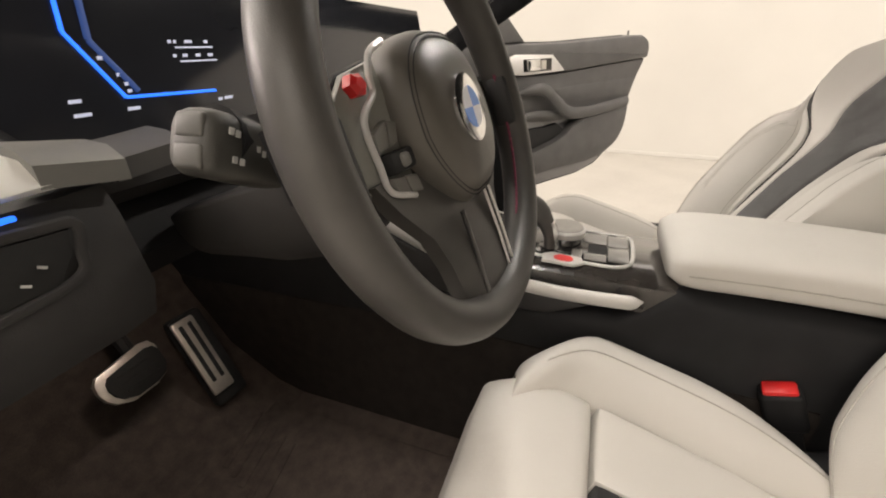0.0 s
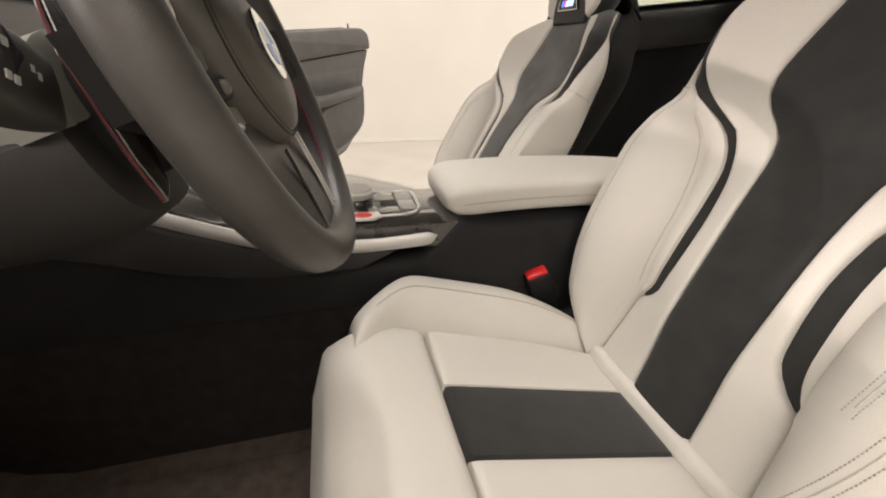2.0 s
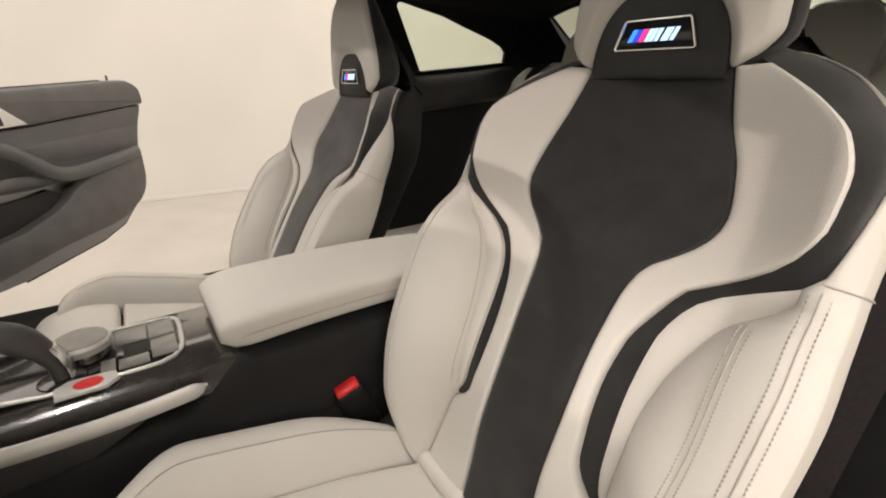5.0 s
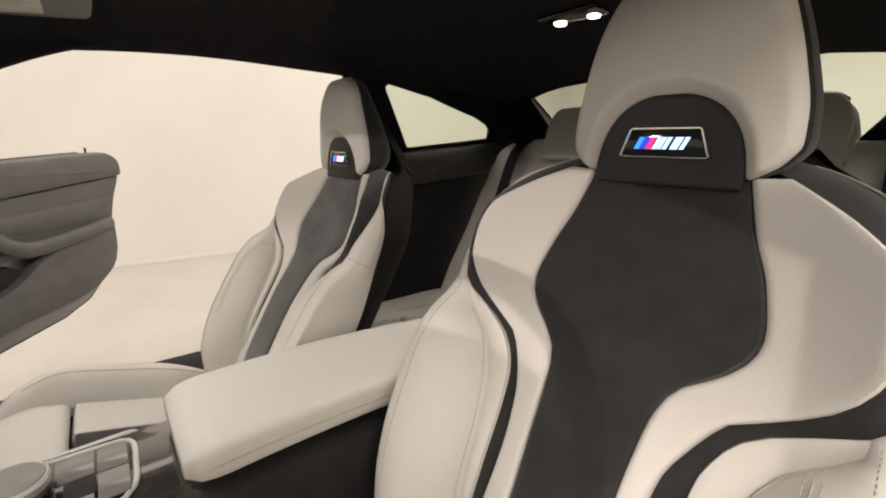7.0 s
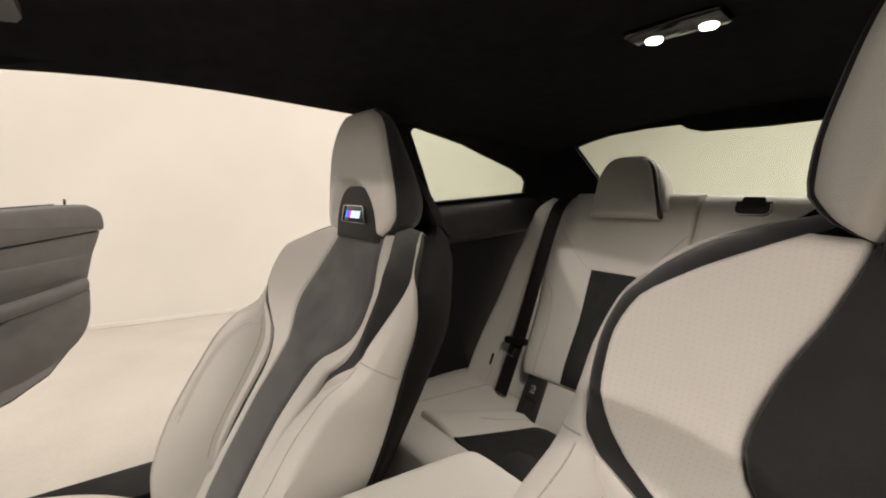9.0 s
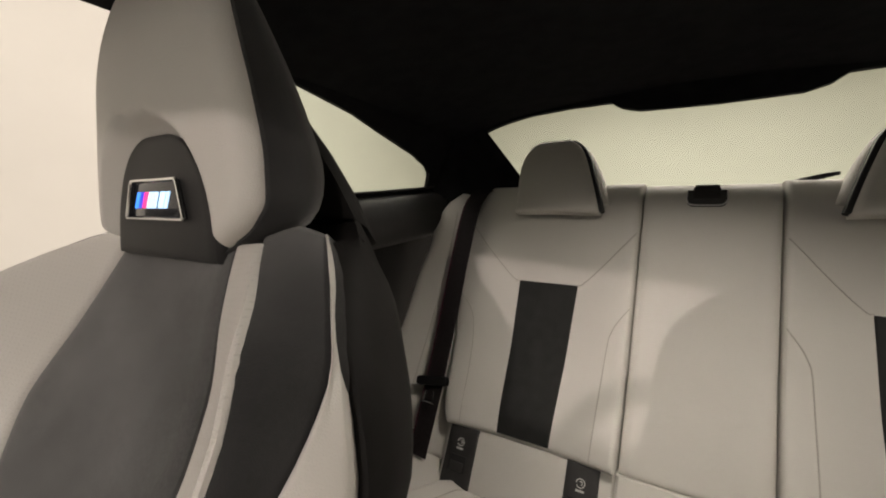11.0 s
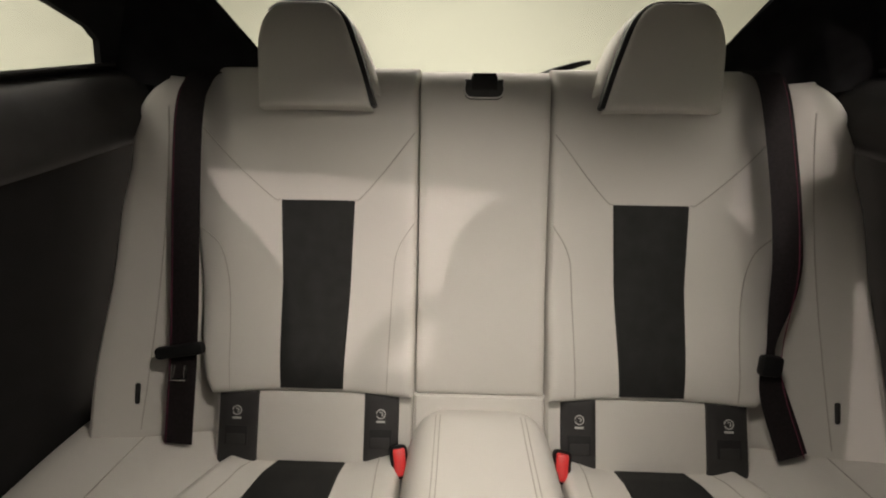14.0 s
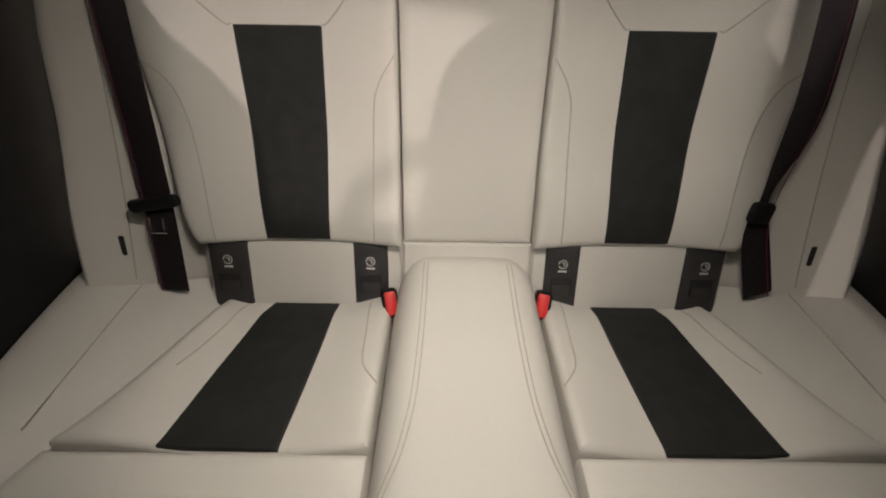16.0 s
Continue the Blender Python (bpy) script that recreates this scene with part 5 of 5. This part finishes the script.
part("airbag_pad", loft([hub_sec(1.0, -0.032), hub_sec(1.02, -0.015), hub_sec(1.0, -0.003), hub_sec(0.93, 0.007), hub_sec(0.90, 0.009), hub_sec(0.88, 0.0075), hub_sec(0.84, 0.012), hub_sec(0.6, 0.019), hub_sec(0.01, 0.022)]), PAD_LEATHER, wheel, "black leather airbag pad", 60)
for q in (0.935, 0.885):
    part("pad_seam", sweep([p + Wp.n * 0.0002 for p in hub_sec(q, 0.0072 if q > 0.9 else 0.0085)], 0.0007, n=4, up=tuple(Wp.n), closed=True), DASH, wheel, "stitched seam round the pad")
lg = Matrix.Translation(Wp(0, 0.006, 0.0205)) @ Wp.n.to_track_quat("Z", "Y").to_matrix().to_4x4()
logo = part("emblem", lathe(lg, [(0.0001, 0), (0.027, 0), (0.027, 0.003), (0.025, 0.0038), (0.0001, 0.0038)], 32), CHROME, wheel, "round silver emblem")
EMB = material("emblem_white", (0.6, 0.62, 0.68), 0.3, var=0.05, scale=20)
EMB2 = material("emblem_blue", (0.05, 0.2, 0.6), 0.3, var=0.05, scale=20)
for q in range(4):
    pts = [Vector((0, 0, 0.0039))] + [Vector((0.0165 * math.cos(q * math.pi / 2 + i * math.pi / 12), 0.0165 * math.sin(q * math.pi / 2 + i * math.pi / 12), 0.0039)) for i in range(7)]
    part("emblem_field", prism([lg @ p for p in pts], Wp.n * 0.0004, 0), EMB if q % 2 else EMB2, logo)
# spokes
for k in (-1, 1):
    sp = part("side_spoke", prism([Wp(k * x, s, -0.034) for x, s in ((0.06, 0.060), (0.10, 0.052), (0.125, 0.034), (0.160, 0.030), (0.160, -0.012), (0.125, -0.024), (0.10, -0.040), (0.06, -0.050))], Wp.n * 0.017, 0.004), PLASTIC, wheel, "black side spoke")
    part("spoke_cover", prism([Wp(k * x, s, -0.018) for x, s in ((0.06, 0.058), (0.098, 0.050), (0.118, 0.034), (0.124, 0.026), (0.124, -0.010), (0.116, -0.024), (0.098, -0.038), (0.06, -0.048))], Wp.n * 0.006, 0.002), SPOKE_PLASTIC, sp, "satin grey spoke cover")
    part("spoke_trim", sweep(smooth_line([Wp(k * x, s, -0.006) for x, s in ((0.052, 0.067), (0.071, 0.060), (0.081, 0.046), (0.084, 0.034), (0.100, 0.024), (0.106, 0.012), (0.105, -0.010), (0.103, -0.028), (0.076, -0.038))], 40), 0.0024, n=8, up=tuple(Wp.n)), TRIM, sp, "silver trim")
    for quad in (((0.080, 0.017), (0.098, 0.010), (0.0995, -0.003), (0.086, -0.001)), ((0.068, 0.014), (0.079, 0.0165), (0.085, -0.001), (0.074, 0.001)), ((0.096, -0.020), (0.081, -0.022), (0.079, -0.035), (0.094, -0.032)), ((0.080, -0.022), (0.064, -0.025), (0.062, -0.038), (0.078, -0.035))):
        part("button", prism([Wp(k * x, s, -0.014) for x, s in quad], Wp.n * 0.0085, 0.002), KEY_PLASTIC, sp, "grey button")
    part("thumb_roller", rbox(Matrix.Translation(Wp(k * 0.081, -0.0115, -0.007)) @ Wp.n.to_track_quat("Z", "Y").to_matrix().to_4x4(), 0.030, 0.015, 0.012, 0.003), RUBBER, sp, "black thumb roller")
    part("roller_knob", rbox(Matrix.Translation(Wp(k * 0.082, -0.0115, -0.002)) @ Wp.n.to_track_quat("Z", "Y").to_matrix().to_4x4(), 0.010, 0.010, 0.009, 0.003), KEY_PLASTIC, sp, "grey roller knob")
    part("thumb_grip", rbox(Matrix.Translation(Wp(k * 0.151, 0.0, 0.0)) @ Wp.n.to_track_quat("Z", "Y").to_matrix().to_4x4(), 0.014, 0.055, 0.024, 0.006), BLACK_LEATHER, sp, "leather thumb rest")
part("mode_button", loft([[Wp(-0.0955 + r * math.cos(a), 0.0412 + 0.8 * r * math.sin(a), d) for a in [i * math.pi / 3 for i in range(6)]] for r, d in ((0.008, -0.018), (0.0098, -0.011), (0.0092, -0.006), (0.0050, -0.0035))]), RED, wheel, "red mode button", 20)
low = part("lower_spoke", loft([[Wp(x - w, s, -0.020), Wp(x - w, s, -0.006), Wp(x - w * 0.7, s, d), Wp(x + w * 0.7, s, d), Wp(x + w, s, -0.006), Wp(x + w, s, -0.020)] for x, s, w, d in ((0, -0.02, 0.118, -0.014), (0, -0.045, 0.100, -0.008), (0, -0.075, 0.072, -0.002), (0, -0.105, 0.060, 0.002), (0, -0.13, 0.056, 0.003), (0, -0.150, 0.060, 0.003))]), WHEEL_LEATHER, wheel, "black lower spoke", 50)
for k in (-1, 1):
    for x in (0.0245, 0.0365) if k > 0 else ():
        part("spoke_bar", sweep([Wp(k * x, -0.066, 0.003), Wp(k * (x + 0.001), -0.11, 0.0045), Wp(k * (x + 0.002), -0.148, 0.0045)], 0.0014, n=8, up=tuple(Wp.n)), TRIM, low, "satin silver bar")
    part("spoke_inlay", sweep([Wp(k * 0.0305, -0.068, 0.0025), Wp(k * 0.0315, -0.11, 0.0035), Wp(k * 0.0325, -0.147, 0.0035)], 0.0048, 0.0015, n=8, up=tuple(Wp.n)), PIANO, low, "gloss black inlay")
part("spoke_badge", rbox(Matrix.Translation(Wp(0.033, -0.158, 0.006)) @ Wp.n.to_track_quat("Z", "Y").to_matrix().to_4x4(), 0.012, 0.007, 0.002, 0.0005), PRINT_GREY, low)
blade = part("shift_paddle", prism([Wp(-0.085, 0.045, -0.056), Wp(-0.0960, 0.066, -0.0600), Wp(-0.1140, 0.03, -0.0600), Wp(-0.1200, -0.03, -0.0600), Wp(-0.1180, -0.058, -0.0600), Wp(-0.1040, -0.05, -0.0600), Wp(-0.10, -0.02, -0.056)], Wp.n * 0.005, 0.001), CARBON, wheel, "carbon shift paddle")
part("paddle_edge", sweep(smooth_line([Wp(-0.0960, 0.066, -0.0575), Wp(-0.1145, 0.03, -0.0575), Wp(-0.1205, -0.03, -0.0575), Wp(-0.1185, -0.057, -0.0575)], 24), 0.0012, n=6, up=tuple(Wp.n)), DARK_RED, blade, "dark red edge line")
part("shift_paddle", prism([Wp(0.10, 0.05, -0.035), Wp(0.15, 0.075, -0.035), Wp(0.158, 0.02, -0.035), Wp(0.12, -0.06, -0.035), Wp(0.10, -0.03, -0.035)], Wp.n * 0.004, 0.001), CARBON, wheel, "carbon shift paddle")

# steering column and stalk
col = thing("steering_column", (-0.378, 0.58, 0.84), "grey steering column shroud", "steering column")
def column_ring(d, w, top, bottom, cx=-0.005):
    out = []
    for i in range(28):
        c, n = math.cos(i * math.pi / 14), math.sin(i * math.pi / 14)
        x, z = w * math.copysign(abs(c) ** 0.75, c), math.copysign(abs(n) ** 0.75, n)
        out.append(WC - Wp.n * d + Wp.x * (cx + x) + Wp.u * (z * top if z > 0 else -z * bottom))
    return out


part("hub_cover", loft([column_ring(d, w, w, -w, 0.0) for d, w in ((0.035, 0.046), (0.05, 0.052), (0.13, 0.052))]), PLASTIC, col, "dark hub cover", 50)
part("shroud", loft([column_ring(*r) for r in ((0.106, 0.062, 0.004, -0.070), (0.110, 0.069, 0.008, -0.080), (0.14, 0.072, 0.008, -0.088), (0.20, 0.072, 0.008, -0.084), (0.30, 0.070, 0.008, -0.060))]), SHROUD, col, "dark grey lower shroud", 50)
part("collar", loft([column_ring(*r) for r in ((0.100, 0.066, 0.052, 0.004), (0.103, 0.074, 0.062, 0.002), (0.130, 0.074, 0.063, 0.002), (0.155, 0.062, 0.056, 0.006), (0.19, 0.048, 0.046, 0.010))]), COLUMN, col, "soft grey upper collar", 50)
stalk = thing("indicator_stalk", (-0.47, 0.51, 0.935), "black indicator stalk with printed symbols", "stalk")
part("stem", sweep([(-0.43, 0.52, 0.912), (-0.465, 0.512, 0.926), (-0.49, 0.508, 0.934)], lambda t: 0.012 + 0.008 * t, n=12), PLASTIC, stalk)
sm = pose(-0.483, 0.507, 0.9265, 0, 23, 4)
def stalk_sec(x, hy, hz, cz):
    return [sm @ Vector((x, hy * math.copysign(abs(math.cos(a)) ** 0.55, math.cos(a)), cz + hz * math.copysign(abs(math.sin(a)) ** 0.55, math.sin(a)))) for a in [i * math.pi / 12 for i in range(24)]]


part("paddle", loft([stalk_sec(x, hy, hz, cz) for x, hy, hz, cz in ((-0.029, 0.008, 0.010, 0.0), (-0.027, 0.013, 0.0155, 0.0), (-0.022, 0.0155, 0.0185, 0.0), (0.005, 0.0165, 0.0200, 0.0), (0.026, 0.0160, 0.0195, -0.001), (0.036, 0.013, 0.0155, -0.004), (0.046, 0.009, 0.010, -0.008))]), STALK_PLASTIC, stalk, "", 50)
for z in (-0.008, 0.010):
    part("end_key", rbox(sm @ pose(-0.0258, -0.0005, z * 0.9 - 0.001), 0.0080, 0.019, 0.0142, 0.0025, 3), STALK_KEY, stalk, "dark grey push key")
for x, z in ((-0.016, 0.008), (-0.011, 0.0075), (-0.012, -0.007), (-0.0065, -0.0075), (0.006, 0.002), (0.011, 0.000)):
    part("print_bar", rbox(sm @ pose(x, -0.0160, z), 0.0038, 0.001, 0.0040, 0.0003, 1), PRINT_GREY, stalk)

# ---- dashboard ----
dash = thing("dashboard", (0, 0.8, 0.6), "dark dashboard with soft touch surfaces", "dashboard")
def across(xs, prof):
    return loft([[Vector((x, y, z)) for y, z in prof] for x in xs])


part("upper_body", across((-0.76, -0.2, 0.2, 0.76), ((0.74, 0.84), (0.70, 0.862), (0.70, 0.89), (0.74, 0.905), (0.78, 0.93), (0.86, 1.0), (1.25, 1.0), (1.25, 0.76), (0.85, 0.76))), DASH, dash, "", 40)
part("knee_panel", loft([[Vector((x, 0.655 + o, 0.884)), Vector((x, 0.645 + o, 0.862)), Vector((x, 0.632 + o, 0.80)), Vector((x, 0.645 + o, 0.765)), Vector((x, 0.70 + o, 0.745)), Vector((x, 1.15, 0.79)), Vector((x, 1.15, 0.884))] for x, o in ((-0.78, 0.0), (-0.50, 0.0), (-0.468, 0.006), (-0.462, 0.03))]), DASH, dash, "black knee panel", 40)
part("lower_panel", across((-0.465, -0.1, 0.2, 0.76), ((0.76, 0.85), (0.735, 0.83), (0.715, 0.79), (0.74, 0.755), (1.2, 0.78), (1.2, 0.86))), PLASTIC, dash, "black lower dashboard", 40)
part("trim_strip", loft([[Vector((x, 0.655, z + 0.014)), Vector((x, 0.640, z + 0.004)), Vector((x, 0.640, z - 0.012)), Vector((x, 0.68, z - 0.016)), Vector((x, 0.68, z + 0.016))] for x, z in ((-0.515, 0.908), (-0.49, 0.904), (-0.457, 0.899))]), DASH_STRIP, dash, "grey dash strip", 50)
part("trim_strip", loft([[Vector((x, 0.676, z + 0.012)), Vector((x, 0.660, z + 0.004)), Vector((x, 0.662, z - 0.014)), Vector((x, 0.70, z - 0.016)), Vector((x, 0.70, z + 0.014))] for x, z in ((-0.454, 0.895), (-0.43, 0.896), (-0.39, 0.899))]), DOOR_TRIM, dash, "grey dash strip", 50)
part("trim_strip", loft([[Vector((x, 0.715, z + 0.012)), Vector((x, 0.700, z)), Vector((x, 0.708, z - 0.016)), Vector((x, 0.75, z - 0.016)), Vector((x, 0.75, z + 0.012))] for x, z in ((-0.20, 0.89), (0.0, 0.885), (0.76, 0.885))]), SILVER, dash, "satin silver dash strip", 50)
vent = part("air_vent", prism([(-0.78, 0.690, 0.942), (-0.535, 0.678, 0.926), (-0.493, 0.651, 0.892), (-0.54, 0.650, 0.891), (-0.78, 0.653, 0.895)], (0, -0.012, 0.006), 0.003), VENT, dash, "satin silver air vent surround")
part("vent_opening", prism([(-0.77, 0.672, 0.941), (-0.56, 0.662, 0.927), (-0.545, 0.648, 0.909), (-0.77, 0.646, 0.906)], (0, -0.004, 0.003), 0.001), RUBBER, vent, "dark vent opening")
sw = part("light_switch_panel", prism([(-0.62, 0.640, 0.876), (-0.512, 0.640, 0.868), (-0.516, 0.640, 0.850), (-0.530, 0.640, 0.832), (-0.62, 0.640, 0.828)], (0, -0.006, 0), 0.003), RUBBER, dash, "black light switch panel")
part("switch_bezel", sweep(smooth_line([(x, 0.636, z) for x, z in ((-0.62, 0.880), (-0.53, 0.8735), (-0.508, 0.870), (-0.510, 0.852), (-0.524, 0.830), (-0.62, 0.823))], 40), 0.0042, 0.003, n=8, up=(0, 1, 0)), DASH, sw, "soft grey bezel")
for x, z in ((-0.536, 0.850), (-0.548, 0.842), (-0.565, 0.855)):
    part("print_bar", rbox(pose(x, 0.6332, z, 0, 30, 0), 0.006, 0.001, 0.002, 0.0003, 1), PRINT_GREY, sw)
solo("ambient_light_strip", rbox(pose(-0.645, 0.639, 0.884), 0.22, 0.004, 0.0035, 0.001), BLUE_GLOW, "thin blue ambient light line on the dashboard", "light strip")
# display
S = Plane((-0.36, 0.70, 0.90), (0, 0.20, 0.98))
if S.n.y > 0:
    S.n = -S.n
disp = thing("display", (-0.3, 0.72, 0.98), "curved instrument display with blue graphics", "display")
part("screen", prism([S(x, s, 0) for x, s in ((-0.115, 0.004), (-0.135, 0.03), (-0.14, 0.150), (0.70, 0.150), (0.70, 0.006), (0.0, 0.004))], S.n * -0.02, 0.004), SCREEN, disp)


def glow(a, b, w, mat, name="graphic_line"):
    part(name, sweep([S(*a, 0.0015), S(*b, 0.0015)], w, 0.0006, n=6, up=tuple(S.n)), mat, disp)


for dx, k in ((0, 1), (0.22, -1)):
    def gx(x):
        return dx + k * x
    glow((gx(-0.052), 0.145), (gx(-0.063), 0.092), 0.0019, BLUE_GLOW)
    glow((gx(-0.063), 0.092), (gx(-0.036), 0.039), 0.0019, BLUE_GLOW)
    glow((gx(-0.036), 0.039), (gx(0.064), 0.036), 0.0014, BLUE_GLOW)
    glow((gx(-0.033), 0.145), (gx(-0.046), 0.086), 0.0030, BLUE_DIM)
    glow((gx(-0.046), 0.086), (gx(-0.022), 0.043), 0.0030, BLUE_DIM)
for x, s, w in ((0.030, 0.085, 0.004), (0.036, 0.085, 0.003), (0.052, 0.085, 0.009), (0.074, 0.085, 0.005), (0.030, 0.072, 0.004), (0.042, 0.072, 0.006), (0.058, 0.072, 0.006), (0.074, 0.072, 0.007), (-0.078, 0.040, 0.010), (-0.077, 0.029, 0.014), (-0.033, 0.029, 0.012), (-0.030, 0.044, 0.004), (-0.030, 0.050, 0.004), (-0.033, 0.058, 0.005), (-0.043, 0.072, 0.005), (0.078, 0.027, 0.012), (0.066, 0.0265, 0.006)):
    part("readout_bar", rbox(Matrix.Translation(S(x, s, 0.0012)) @ pose(0, 0, 0, 11, 0, 0), w, 0.0008, 0.0030, 0.0003, 1), WHITE_GLOW, disp)
glow((0.034, 0.0795), (0.080, 0.0795), 0.0008, WHITE_GLOW)
glow((0.034, 0.0665), (0.080, 0.0665), 0.0008, WHITE_GLOW)
part("hood", rbox(pose(-0.23, 0.80, 1.062), 0.56, 0.14, 0.016, 0.007), PLASTIC, disp, "dark display hood")

# windscreen frame
solo("windscreen_base", rbox(pose(0, 1.28, 0.95), 1.6, 0.08, 0.3, 0.02), PLASTIC, "dark scuttle below the windscreen", "bodywork", kind="structure")
solo("firewall", rbox(pose(0, 1.30, 0.55), 1.6, 0.06, 0.7, 0.01), CARPET, "black carpeted bulkhead", "bulkhead", kind="structure")
solo("toe_board", loft([[Vector((x, y, z)) for y, z in ((0.80, 0.262), (0.90, 0.285), (1.02, 0.36), (1.16, 0.56), (1.26, 0.80), (1.29, 0.80), (1.29, 0.262))] for x in (-0.78, -0.112)]), CARPET, "dark carpeted toe board behind the pedals", "toe board", kind="structure", smooth=50)
for k in (-1, 1):
    solo("kick_panel", rbox(pose(k * 0.79, 0.95, 0.55), 0.05, 0.75, 0.6, 0.02), PLASTIC, "dark footwell side panel", "side panel", kind="structure")

# footwell lamp under the dashboard, unseen, added to light the pedals
foot = thing("footwell_lamp", (-0.36, 0.83, 0.752), "small warm unseen footwell lamp added under the dashboard", "lamp")
part("housing", rbox(pose(-0.36, 0.83, 0.752), 0.060, 0.030, 0.014, 0.004), PLASTIC, foot)
part("lens", rbox(pose(-0.36, 0.83, 0.745), 0.046, 0.020, 0.006, 0.002), LAMP_GLOW, foot, "glowing lens")

# ---- pedals ----
br = thing("brake_pedal", (-0.318, 0.99, 0.465), "steel faced brake pedal with rubber studs", "pedal")
pm = pose(-0.342, 0.99, 0.468, 60, 0, 0)
D_SHAPE = ((-0.056, 0.004), (-0.053, 0.020), (-0.044, 0.030), (0.036, 0.040), (0.050, 0.036), (0.056, 0.024), (0.055, -0.010), (0.044, -0.028), (0.022, -0.038), (-0.022, -0.038), (-0.044, -0.026), (-0.053, -0.012))
part("face", prism([pm @ Vector((x, y, -0.005)) for x, y in D_SHAPE], (pm.to_3x3() @ Vector((0, 0, 0.010))), 0.003), STEEL, br, "brushed steel face")
pad_rubber = part("rubber_pad", prism([pm @ Vector((0.005 + 0.86 * x, -0.004 + 0.80 * y, 0.004)) for x, y in D_SHAPE], (pm.to_3x3() @ Vector((0, 0, 0.006))), 0.002), RUBBER, br, "black rubber pad")
for y in (0.014, 0.0, -0.014):
    part("rubber_rib", rbox(pm @ pose(0.005, y - 0.003, 0.010), 0.070 - abs(y), 0.004, 0.003, 0.001, 1), RUBBER, pad_rubber)
part("arm", sweep([pm @ Vector((0.02, 0.02, -0.006)), (-0.31, 1.08, 0.56), (-0.31, 1.16, 0.70), (-0.31, 1.20, 0.80)], 0.012, n=8), RUBBER, br, "black pedal arm")
gp = thing("accelerator_pedal", (-0.235, 0.96, 0.40), "steel accelerator pedal with two rubber strips", "pedal")
gm = pose(-0.228, 0.968, 0.425, 62, 0, -6)
part("face", rbox(gm, 0.046, 0.165, 0.010, 0.005), STEEL, gp, "brushed steel face")
for x in (-0.009, 0.009):
    part("rubber_strip", rbox(gm @ pose(x, 0.008, 0.003), 0.010, 0.13, 0.008, 0.005), RUBBER, gp, "black rubber strip")
part("carrier", rbox(gm @ pose(0.012, -0.01, -0.018), 0.07, 0.20, 0.024, 0.008), RUBBER, gp, "black pedal carrier")
mat = thing("floor_mat", (-0.40, 0.72, 0.27), "black carpet floor mat with a ribbed heel area", "floor mat")
part("mat", rbox(pose(-0.40, 0.72, 0.274), 0.46, 0.66, 0.008, 0.004), CARPET, mat)
for i in range(5):
    part("heel_rib", rbox(pose(-0.27 - 0.010 * i, 0.865 - 0.028 * i, 0.2785, 0, 0, 12), 0.13, 0.012, 0.005, 0.0022), CARPET, mat)
